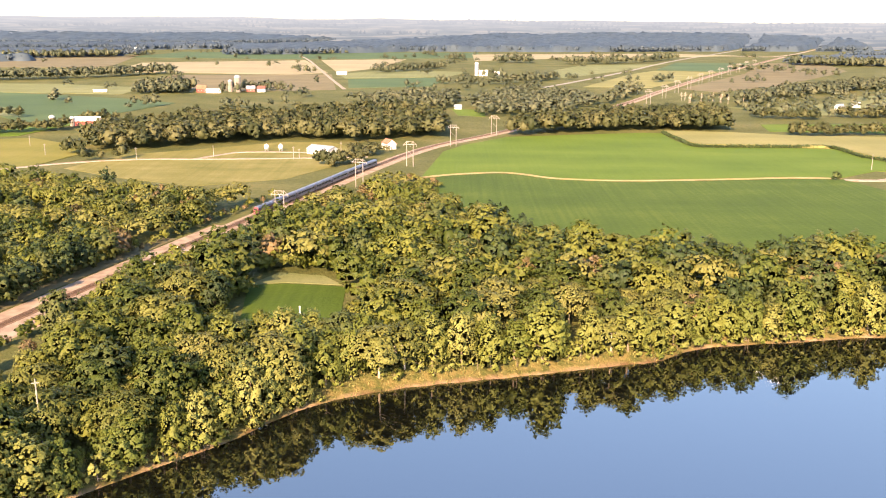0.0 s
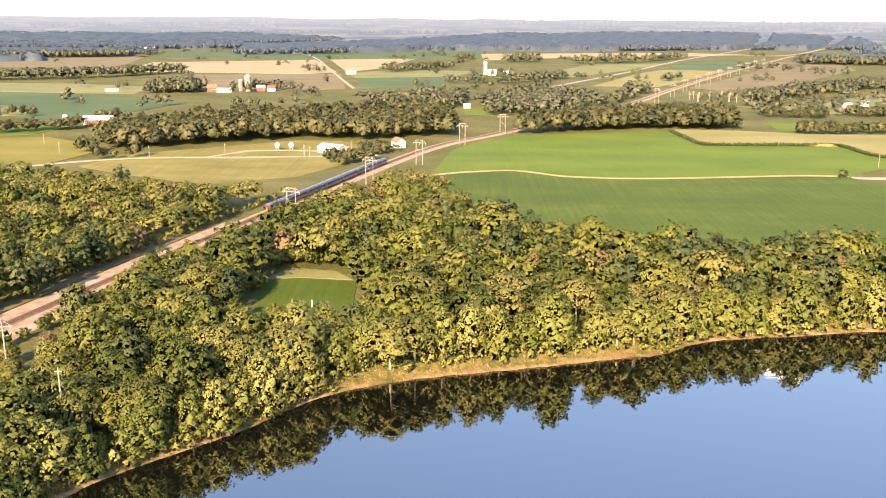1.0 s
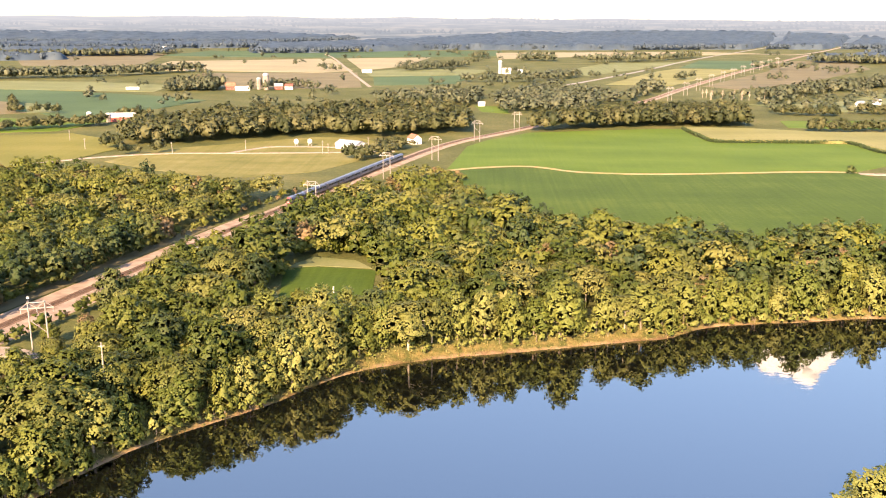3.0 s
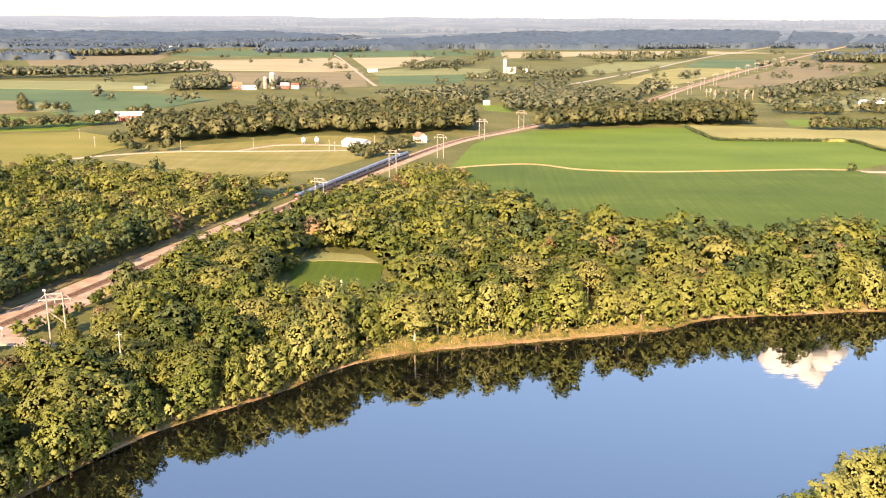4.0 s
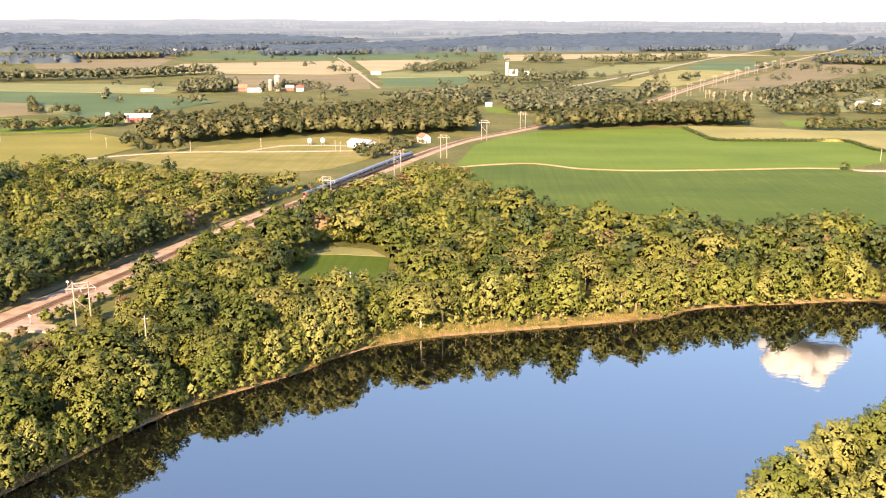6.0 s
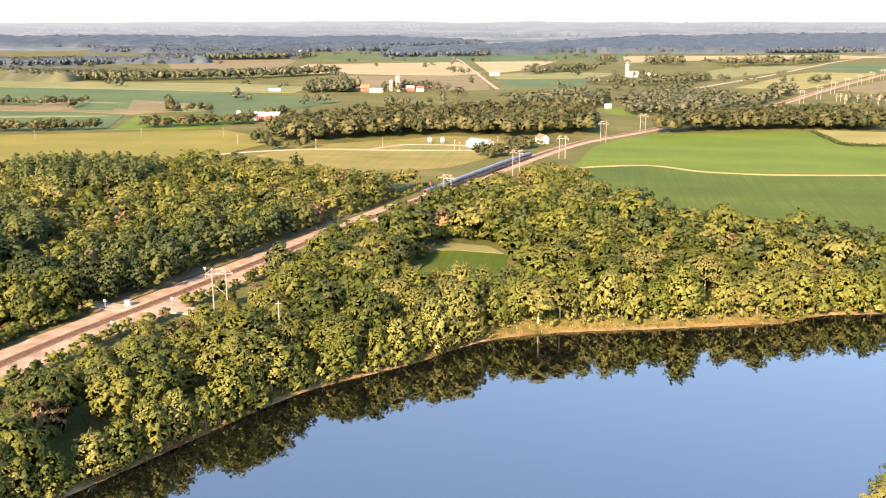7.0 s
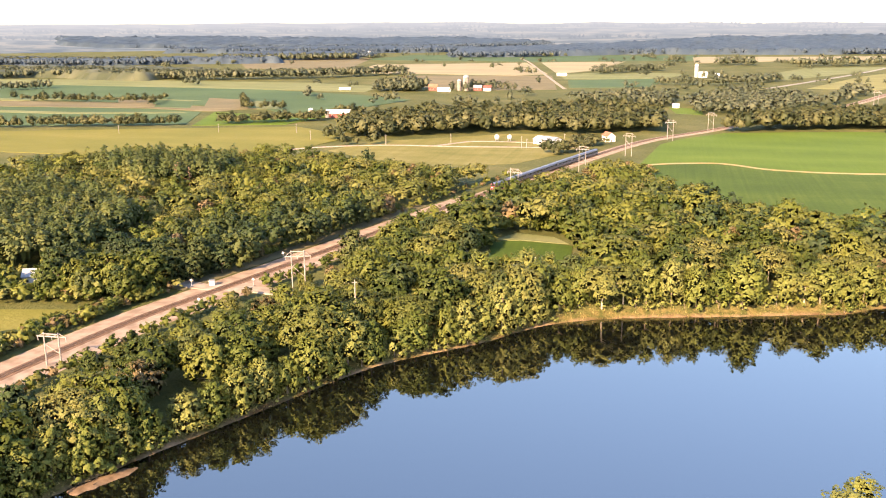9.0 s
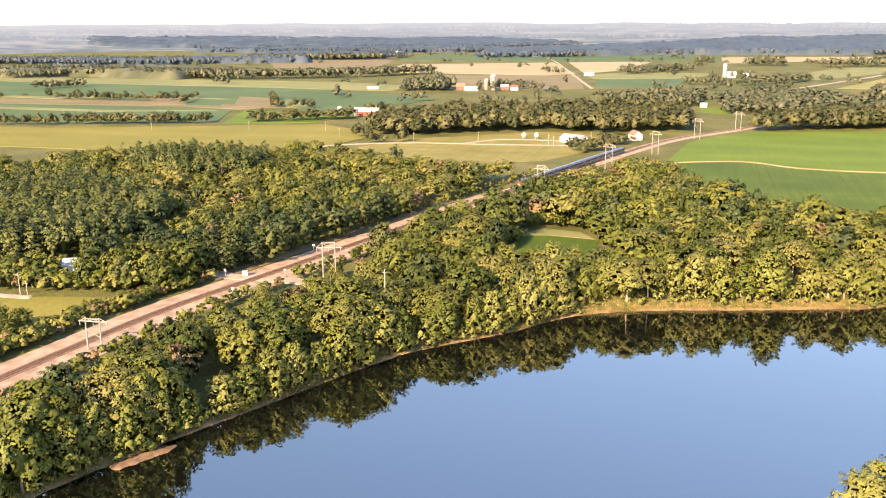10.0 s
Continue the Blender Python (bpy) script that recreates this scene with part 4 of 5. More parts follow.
def canopy(region, cell, height, mat, label, spare=(), front_points=4):
    """A wide wood seen from afar: one closed, bumpy roof of crowns that comes down to the ground at its edge."""
    region = np.asarray(region, float)
    lo, hi = region.min(0) - 2 * cell, region.max(0) + 2 * cell
    xs, ys = np.arange(lo[0], hi[0], cell), np.arange(lo[1], hi[1], cell * 1.3)
    X, Y = np.meshgrid(xs, ys)
    P = np.stack([X.ravel(), Y.ravel()], 1) + rng.uniform(-0.38, 0.38, (X.size, 2)) * cell
    wob = np.array([(noise.noise((x * 0.006, y * 0.006, 2)), noise.noise((x * 0.006, y * 0.006, 9))) for x, y in P]) * 45
    ok = inside(P + wob, region)
    for line, gap in spare:
        ok &= line_distance(P, line) > gap
    base = np.array([max(0.0, hill_z(math.hypot(x, y), math.atan2(y, x))) for x, y in P])
    swell = np.array([noise.noise((x * 0.02, y * 0.02, 4)) for x, y in P])
    Z = np.where(ok, base + height * (0.72 + 0.22 * swell + rng.uniform(-0.02, 0.42, len(P))), base - 1)
    ids = np.arange(len(P)).reshape(X.shape)
    F = np.stack([ids[:-1, :-1], ids[:-1, 1:], ids[1:, 1:], ids[1:, :-1]], -1).reshape(-1, 4)
    F = F[ok[F].any(1)]
    use = np.unique(F)
    back = np.full(len(P), -1)
    back[use] = np.arange(len(use))
    me = bpy.data.meshes.new("far_woods")
    me.from_pydata(np.column_stack([P, Z])[use].tolist(), [], back[F].tolist())
    tint = np.clip(0.5 + 0.9 * swell[use] + rng.uniform(-0.3, 0.3, len(use)), 0, 1)
    me.attributes.new("tree_tint", "FLOAT", "POINT").data.foreach_set("value", tint.astype(np.float32))
    me.polygons.foreach_set("use_smooth", [True] * len(me.polygons))
    me.materials.append(mat)
    tagged(new("far_woods", me), label, "woods", kind="stuff")
    front = spline([tuple(p) for p in region[:front_points]], 10)
    front = np.vstack([front + rng.uniform(-9, 9, front.shape), front + (0, 12) + rng.uniform(-9, 9, front.shape)])
    for line, gap in spare:
        front = front[line_distance(front, line) > gap]
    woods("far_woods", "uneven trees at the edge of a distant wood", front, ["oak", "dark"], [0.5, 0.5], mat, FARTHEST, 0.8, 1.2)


HIGHWAY = spline([(318, 1803), (554, 2346), (992, 3228), (1250, 3900)], 40)
HILL_ROAD = spline([(760, 2640), (935, 2672), (1476, 3688)], 40)
RAIL_GAP = RAIL[RAIL[:, 1] > 1800]
SPARE = ((HIGHWAY, 26), (HILL_ROAD, 26), (RAIL_GAP, 22))
# the blue of these distant woods is haze painted into their leaf colour
canopy([(-640, 2520), (-420, 2600), (-150, 2840), (420, 2890), (890, 3010), (1350, 3060), (1500, 3500), (1150, 3900), (200, 3900), (-330, 3560), (-700, 2950)], 11, 17, LEAF_FARTHEST_HAZED, "wide dark wood across the plain, tinted haze blue", SPARE, 6)
canopy([(-1210, 2215), (-890, 2410), (-950, 2640), (-1340, 2600)], 10, 15, LEAF_FARTHEST_HAZED, "dense dark wood behind the pale fields")
canopy([(-1900, 1960), (-1450, 1905), (-1160, 2070), (-1000, 2120), (-1020, 2200), (-1460, 2080), (-1900, 2120)], 10, 15, LEAF_FARTHEST_HAZED, "long dark belt of woods behind the strip fields")
canopy([(-1700, 2780), (-1250, 2820), (-900, 2900), (-620, 3060), (-760, 3240), (-1300, 3150), (-1800, 3000)], 12, 15, LEAF_FARTHEST_HAZED, "hazy wood on the plain")
canopy([(-2300, 3050), (-1500, 3250), (-900, 3380), (-500, 3700), (-900, 3800), (-2000, 3500), (-2500, 3250)], 13, 15, LEAF_FARTHEST_HAZED, "hazy wood below the hills")
canopy([(780, 2200), (1000, 2150), (1500, 2180), (1600, 2400), (1150, 2420), (860, 2330)], 10, 15, LEAF_FARTHEST_HAZED, "dark wood beside the far railway", SPARE)
canopy([(-1700, 1480), (-1320, 1400), (-1190, 1490), (-970, 1440), (-900, 1600), (-1150, 1700), (-1400, 1640), (-1700, 1620)], 10, 14, LEAF_FAR_HAZED, "grey-green wood behind the strip fields")
canopy([(1080, 2600), (1700, 2620), (1750, 2860), (1300, 2820)], 11, 15, LEAF_FARTHEST_HAZED, "hazy wood beyond the far road", SPARE)

# single trees and small clumps out in the farmland
P = np.column_stack([rng.uniform(-1300, 1000, 130), rng.uniform(1000, 2650, 130)])
P = np.vstack([P, P[:90] + rng.normal(0, 9, (90, 2)), P[:90] + rng.normal(0, 12, (90, 2)), P[:60] + rng.normal(0, 14, (60, 2))])
P = P[(np.abs(P[:, 0]) < 0.62 * P[:, 1] + 60) & (line_distance(P, RAIL) > 20)]
P = P[line_distance(P, spline([(20, 1150), (75, 1310), (138, 1422), (318, 1803), (554, 2346)], 30)) > 12]
P = P[line_distance(P, np.array([(-168, 1350), (-361, 2230)])) > 10]
woods("field_trees", "scattered round trees among the fields", P, ["oak", "dark", "olive"], [0.4, 0.35, 0.25], LEAF_FAR_HAZED, FAR, 0.45, 0.95)
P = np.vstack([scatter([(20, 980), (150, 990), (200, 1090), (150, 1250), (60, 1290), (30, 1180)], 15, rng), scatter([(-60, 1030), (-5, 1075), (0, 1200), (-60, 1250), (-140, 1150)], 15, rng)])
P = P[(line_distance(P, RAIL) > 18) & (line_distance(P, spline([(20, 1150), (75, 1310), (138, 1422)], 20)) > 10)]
woods("woods", "loose woods round the road beyond the fields", P, ["oak", "dark", "olive"], [0.4, 0.3, 0.3], LEAF_FAR_HAZED, FAR, 0.6, 1.0)

P = scatter([(-455, 1262), (-395, 1268), (-375, 1290), (-385, 1330), (-450, 1320)], 11, rng)
woods("farm_trees", "tall dark clump of trees beside the farm", P, ["dark", "oak"], [0.8, 0.2], LEAF_FAR_HAZED, FAR, 0.9, 1.35)
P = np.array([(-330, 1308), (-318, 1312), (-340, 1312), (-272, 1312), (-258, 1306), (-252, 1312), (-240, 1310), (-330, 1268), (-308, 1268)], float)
woods("farm_trees", "dark trees between the farm buildings", P, ["dark"], [1.0], LEAF_FAR_HAZED, FAR, 0.6, 0.95)

# belts of trees on the far hills, glowing in painted haze colours
Q = []
for r0, depth, gap, a0, a1 in ((3960, 70, 24, 60, 122), (4060, 60, 20, 122, 140), (4300, 80, 22, 52, 84), (4330, 80, 22, 96, 136), (4560, 80, 24, 66, 110)):
    a = radians(a0)
    while a < radians(a1):
        for q in range(3):
            if noise.noise((a * 40, r0 * 0.01, 5)) > -0.25:
                r, aa = r0 + rng.uniform(-depth, depth), a + rng.uniform(-1, 1) * gap / r0
                c = FARTHEST["oak"][rng.integers(4)][0] * rng.uniform(0.7, 1.25)
                Q.append(c + np.array((r * math.cos(aa), r * math.sin(aa), hill_z(r, aa) - 1)))
        a += gap / r0
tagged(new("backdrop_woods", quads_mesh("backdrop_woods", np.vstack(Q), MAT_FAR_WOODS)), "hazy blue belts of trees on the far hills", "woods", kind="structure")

P = scatter([(300, 1000), (560, 1000), (780, 1400), (720, 1560), (480, 1330), (340, 1120)], 24, rng)
P = P[rng.uniform(0, 1, len(P)) < 0.6]
woods("field_trees", "loose trees on the rise beyond the railway", P, ["oak", "dark", "olive"], [0.4, 0.35, 0.25], LEAF_FAR_HAZED, FAR, 0.5, 0.95)

# undergrowth along the rails, by the meadow and at the house in the trees
side = []
for off, a, b, gap in ((-15.5, 100, 232, 2.2), (-18.5, 100, 232, 2.6), (-22, 100, 200, 3.0), (-20, 250, 400, 6.0), (15.5, 60, 300, 4.0), (-16, 380, 520, 6), (15, 300, 520, 5), (19, 330, 540, 6)):
    s = rail_s(a)
    while s < rail_s(b):
        p, h = rail_at(s)
        n = np.array((math.sin(radians(h)), -math.cos(radians(h))))
        side.append(p + n * (off + rng.uniform(-1.5, 1.5)))
        s += gap * rng.uniform(0.6, 1.5)
side = np.array(side)
side = side[(line_distance(side, np.array([(-196, 241), (-140, 232)])) > 7)]
woods("undergrowth", "low dark bushes along the railway verge", side, ["oak", "olive", "autumn"], [0.5, 0.3, 0.2], LEAF_MANY, BUSH, 0.2, 0.4)
P = scatter([(-330, 204), (-262, 206), (-238, 208), (-212, 208), (-210, 228), (-236, 240), (-262, 232), (-330, 206)], 5.5, rng)
P = P[line_distance(P, np.array([(-254, 224), (-244, 206)])) > 6.5]
woods("undergrowth", "mixed bushes round a house in the trees", P, ["oak", "olive"], [0.7, 0.3], LEAF_MANY, BUSH, 0.32, 0.6)
P = scatter([(-285, 195), (-250, 197), (-212, 206), (-222, 220), (-245, 212), (-285, 208)], 5, rng)
woods("undergrowth", "mixed bushes along the head of the meadow", P, ["oak", "olive", "autumn"], [0.55, 0.3, 0.15], LEAF_MANY, BUSH, 0.3, 0.52)
P = scatter([(-26, 600), (-6, 545), (-30, 535), (-62, 550), (-50, 590)], 8, rng)
P = P[line_distance(P, RAIL) > 14]
woods("undergrowth", "dry brownish scrub at the field corner", P, ["olive", "autumn"], [0.6, 0.4], LEAF_MANY, BUSH, 0.22, 0.42)
P = scatter([(254, 599), (261, 598), (262, 603), (255, 604)], 3, rng)
woods("undergrowth", "round dark bush at the field's edge", P, ["dark"], [1.0], LEAF_MANY, BUSH, 0.3, 0.42)
for x, y, sc in ((98, 372, 0.86), (107, 366, 0.8), (150, 360, 0.92), (158, 356, 0.75), (166, 362, 0.8), (172, 354, 0.7)):
    plant("pine", x, y, sc * 1.1, 1.5)

P = np.vstack([scatter([(-90, 346), (-80, 366), (-55, 362), (-40, 346), (-36, 352), (-54, 370), (-82, 374), (-96, 350)], 4.5, rng), scatter([(-90, 344), (-84, 322), (-79, 322), (-86, 344)], 4.5, rng)])
woods("undergrowth", "leafy bushes round the clearing", P, ["oak", "olive"], [0.7, 0.3], LEAF_MANY, BUSH, 0.3, 0.5)

# tall grass on the bank
k = 6000
s_at = rng.uniform(0, run[-1], k)
ki = np.minimum(np.searchsorted(run, s_at), len(run) - 1)
off = rng.uniform(0.8, 8, k)
GPOS = bank_line[ki] + inland[ki] * off[:, None] + rng.uniform(-2, 2, (k, 2))
GPOS = GPOS[~inside(GPOS, RIVER)]
C = np.column_stack([GPOS, ground_z(GPOS) + 0.3])
Q = sprays(C, np.tile((0.3, -0.5, 0.6), (len(C), 1)), 0.55, rng, 1.2, 0.35)
F_GRASS = leaf_material("bank_grass", (0.08, 0.09, 0.025), (0.15, 0.14, 0.04), (0.25, 0.2, 0.08), True)
tagged(new("bank_grass", quads_mesh("bank_grass", Q, F_GRASS, rng.uniform(0, 1, len(Q)))), "tufts of dry olive grass along the water", "grass", kind="stuff")


# bare trees
def bare_tree(x, y, H, mat, label, seed, name="bare_tree"):
    g = np.random.default_rng(seed)
    root = tagged(new(name), label, "tree")
    bm = bmesh.new()
    tube(bm, (0, 0, -0.5), (0.2, 0.1, H * 0.5), 0.3, 0.22, 8)
    tube(bm, (0.2, 0.1, H * 0.5), (0.1, -0.1, H), 0.22, 0.05, 7)
    trunk = part("trunk", bm, mat, root)
    bm = bmesh.new()
    for i in range(22):
        h = H * g.uniform(0.4, 0.97)
        a, q = g.uniform(0, 6.28), (H - h) * 0.45 + 0.8
        m = (q * 0.6 * math.cos(a), q * 0.6 * math.sin(a), h + q * 0.35)
        tube(bm, (0.1, 0, h), m, 0.1, 0.06, 5)
        for _ in range(3):
            tube(bm, m, (m[0] + g.normal(0, 0.6), m[1] + g.normal(0, 0.6), m[2] + g.uniform(0.3, 1.3)), 0.06, 0.02, 4)
    part("branch", bm, mat, root)
    root.matrix_basis = pose(x, y, float(ground_z([(x, y)])[0]), 0, 0, g.uniform(0, 360))
    return root


RED_BARK = plain("dead_pine_bark", (0.30, 0.17, 0.12), (0.42, 0.26, 0.19), 0.9, 1.2)
bare_tree(-305, 429, 19, RED_BARK, "dead pine with a bare reddish trunk", 1)
bare_tree(-299, 432, 15, RED_BARK, "dead pine with a bare reddish trunk", 2)
bare_tree(78, 378, 11, PALE_BARK, "pale leafless tree at the wood's edge", 3)
bare_tree(136, 362, 10, PALE_BARK, "pale leafless tree at the wood's edge", 4)
bare_tree(-127, 160, 9, PALE_BARK, "grey leafless tree among the bank trees", 5)
bare_tree(-20, 268, 8, PALE_BARK, "grey leafless tree behind the beach", 6)
for i in range(14):
    bare_tree(300 + rng.uniform(-6, 70), 1180 + rng.uniform(-25, 30), rng.uniform(9, 13), PALE_BARK, "pale dead tree in a marshy group", 20 + i)


# ---- poles ----
def power_frame(x, y, turn, H=18.5):
    root = tagged(new("power_pylon"), "weathered wooden H-frame power pylon beside the railway", "pylon", "pylons along the railway")
    w = 2.5
    for sx in (-w, w):
        part("pole", tube(bmesh.new(), (sx, 0, -1), (sx, 0, H), 0.30, 0.21, 8), WOOD_POLE, root)
    part("crossarm", box(bmesh.new(), -w - 2.6, w + 2.6, 0.16, 0.46, H * 0.855, H * 0.855 + 0.38), WOOD_POLE, root)
    part("top_beam", box(bmesh.new(), -w, w, -0.42, -0.16, H - 0.55, H - 0.25), WOOD_POLE, root)
    for a, b in (((-w - 2.3, 0.3, H * 0.87), (-w, 0.3, H - 0.4)), ((w + 2.3, 0.3, H * 0.87), (w, 0.3, H - 0.4)), ((-w, 0.3, H - 0.6), (0, 0.3, H * 0.87)), ((w, 0.3, H - 0.6), (0, 0.3, H * 0.87)), ((-w, -0.3, H * 0.68), (w, -0.3, H * 0.42))):
        part("brace", tube(bmesh.new(), a, b, 0.12, 0.12, 6), WOOD_POLE, root)
    for sx in (-w - 2.3, 0, w + 2.3):
        part("insulator", tube(bmesh.new(), (sx, 0.31, H * 0.855 - 1.3), (sx, 0.31, H * 0.855), 0.09, 0.12, 6), GREY_METAL, root)
    root.matrix_basis = pose(x, y, 0, 0, 0, turn)
    return root


power_frame(-186, 147, 4, 11.5)
first = power_frame(-141, 236, 18)
for x, y in ((-93, 453), (-63, 562), (-35, 646), (-4, 752), (33, 826)):
    copy_thing(first, pose(x, y, 0, 0, 0, -16))
s = rail_s(1160)
while s < rail_s(2050):
    p, h = rail_at(s)
    copy_thing(first, pose(p[0] + 24, p[1] - 12, 0, 0, 0, h - 90))
    s += 95


def utility_pole(x, y, H, label="pale wooden utility pole with a short crossarm"):
    root = tagged(new("utility_pole"), label, "pole", "utility poles")
    part("pole", tube(bmesh.new(), (0, 0, -0.8), (0, 0, H), 0.26, 0.18, 8), WOOD_POLE, root)
    part("crossarm", box(bmesh.new(), -0.9, 0.9, -0.34, -0.2, H - 0.8, H - 0.6), WOOD_POLE, root)
    part("insulator", tube(bmesh.new(), (0, 0, H), (0, 0, H + 0.35), 0.09, 0.06, 6), GREY_METAL, root)
    root.matrix_basis = pose(x, y, float(ground_z([(x, y)])[0]), 0, 0, 15)


for x, y, H in ((-243, 668, 9), (-189, 685, 9), (-125, 674, 10), (-121, 676, 8), (-321, 687, 9), (-254, 193, 9), (-248, 190, 7), (-102, 193, 21), (299, 645, 11), (-430, 720, 9), (-520, 690, 9), (-355, 735, 9), (-92, 700, 10)):
    utility_pole(x, y, H)

# small railway and field furniture
post = tagged(new("marker_post"), "white marker post standing in the clearing", "post")
part("shaft", box(bmesh.new(), -0.35, 0.35, -0.2, 0.2, -0.3, 3.4, 0.05), WHITE, post)
part("cap", box(bmesh.new(), -0.42, 0.42, -0.27, 0.27, 3.4, 3.55), GREY_METAL, post)
post.matrix_basis = pose(-58, 307, 0.2) @ Matrix.Scale(0.8, 4)


def relay_cabinet(x, y, s, label):
    root = tagged(new("relay_cabinet"), label, "cabinet", "railway cabinets")
    part("body", box(bmesh.new(), -1.3, 1.3, -0.9, 0.9, 0.25, 2.5, 0.06), WHITE, root)
    part("roof", box(bmesh.new(), -1.5, 1.5, -1.1, 1.1, 2.5, 2.72, 0.05), GREY_METAL, root)
    part("door", box(bmesh.new(), -0.9, 0.0, -0.96, -0.9, 0.4, 2.3), WHITE, root)
    part("plinth", box(bmesh.new(), -1.45, 1.45, -1.05, 1.05, -0.2, 0.25), CONCRETE, root)
    root.matrix_basis = pose(x, y, 0.3, 0, 0, 15) @ Matrix.Scale(s, 4)


relay_cabinet(-181, 240, 0.85, "white relay cabinet beside the gravel crossing")
relay_cabinet(-131, 366, 0.9, "small white relay cabinet beside the track")


def signal_post(x, y, label, head):
    root = tagged(new("crossing_signal"), label, "signal", "railway signals")
    part("mast", tube(bmesh.new(), (0, 0, -0.3), (0, 0, 3.6), 0.12, 0.1, 7), GREY_METAL, root)
    part("sign", box(bmesh.new(), -0.6, 0.6, -0.12, -0.06, 2.6, 3.4, 0.02), head, root)
    part("base", box(bmesh.new(), -0.4, 0.4, -0.4, 0.4, -0.3, 0.35), CONCRETE, root)
    root.matrix_basis = pose(x, y, 0.3, 0, 0, -10)


for x, y, h in ((-164, 243, WHITE), (-188, 236, WHITE), (-172, 213, WHITE), (-170, 286, WHITE), (-126, 374, RED_BARN), (-129, 392, WHITE)):
    signal_post(x, y, "short grey signal post with a small panel", h)


# ---- train ----
def profile_body(bm, L, pts):
    """A body drawn along x from a cross-section."""
    a = [bm.verts.new((-L / 2, y, z)) for y, z in pts]
    b = [bm.verts.new((L / 2, y, z)) for y, z in pts]
    for i in range(len(pts)):
        j = (i + 1) % len(pts)
        bm.faces.new((a[i], a[j], b[j], b[i]))
    bm.faces.new(a[::-1])
    bm.faces.new(b)
    bmesh.ops.recalc_face_normals(bm, faces=bm.faces)
    return bm


def bogie(root, x):
    t = part("bogie", box(bmesh.new(), x - 1.7, x + 1.7, -1.15, 1.15, 0.45, 0.95, 0.1), TRAIN_DARK, root)
    for dx in (-1.2, 1.2):
        for sy in (-0.78, 0.78):
            w = part("wheel", tube(bmesh.new(), (x + dx, sy - 0.07, 0.46), (x + dx, sy + 0.07, 0.46), 0.46, 0.46, 14), RAIL_STEEL, t)


def passenger_car():
    L = 25.4
    root = tagged(new("passenger_car"), "blue-grey passenger railway car with a dark window band", "train car", "cars of the train")
    part("body", profile_body(bmesh.new(), L, [(-1.5, 0.9), (1.5, 0.9), (1.55, 1.4), (1.55, 3.9), (-1.55, 3.9), (-1.55, 1.4)]), TRAIN_SILVER, root)
    part("roof", profile_body(bmesh.new(), L - 0.1, [(-1.55, 3.9), (1.55, 3.9), (1.35, 4.45), (0.8, 4.8), (-0.8, 4.8), (-1.35, 4.45)]), TRAIN_BLUE, root)
    for sy in (-1, 1):
        part("stripe", box(bmesh.new(), -L / 2 + 0.1, L / 2 - 0.1, sy * 1.57 - 0.02, sy * 1.57 + 0.02, 2.05, 2.45), TRAIN_RED if sy > 0 else TRAIN_BLUE, root)
        for k in range(10):
            x = -L / 2 + 2.6 + k * 2.25
            part("window", box(bmesh.new(), x - 0.8, x + 0.8, sy * 1.58 - 0.03, sy * 1.58 + 0.03, 2.6, 3.5), GLASS_DARK, root)
        part("door", box(bmesh.new(), L / 2 - 1.5, L / 2 - 0.6, sy * 1.58 - 0.03, sy * 1.58 + 0.03, 1.3, 3.5), TRAIN_BLUE, root)
    part("gangway", box(bmesh.new(), L / 2 - 0.05, L / 2 + 0.5, -0.7, 0.7, 1.2, 3.8), TRAIN_DARK, root)
    for x in (-L / 2 + 3.6, L / 2 - 3.6):
        bogie(root, x)
    return root


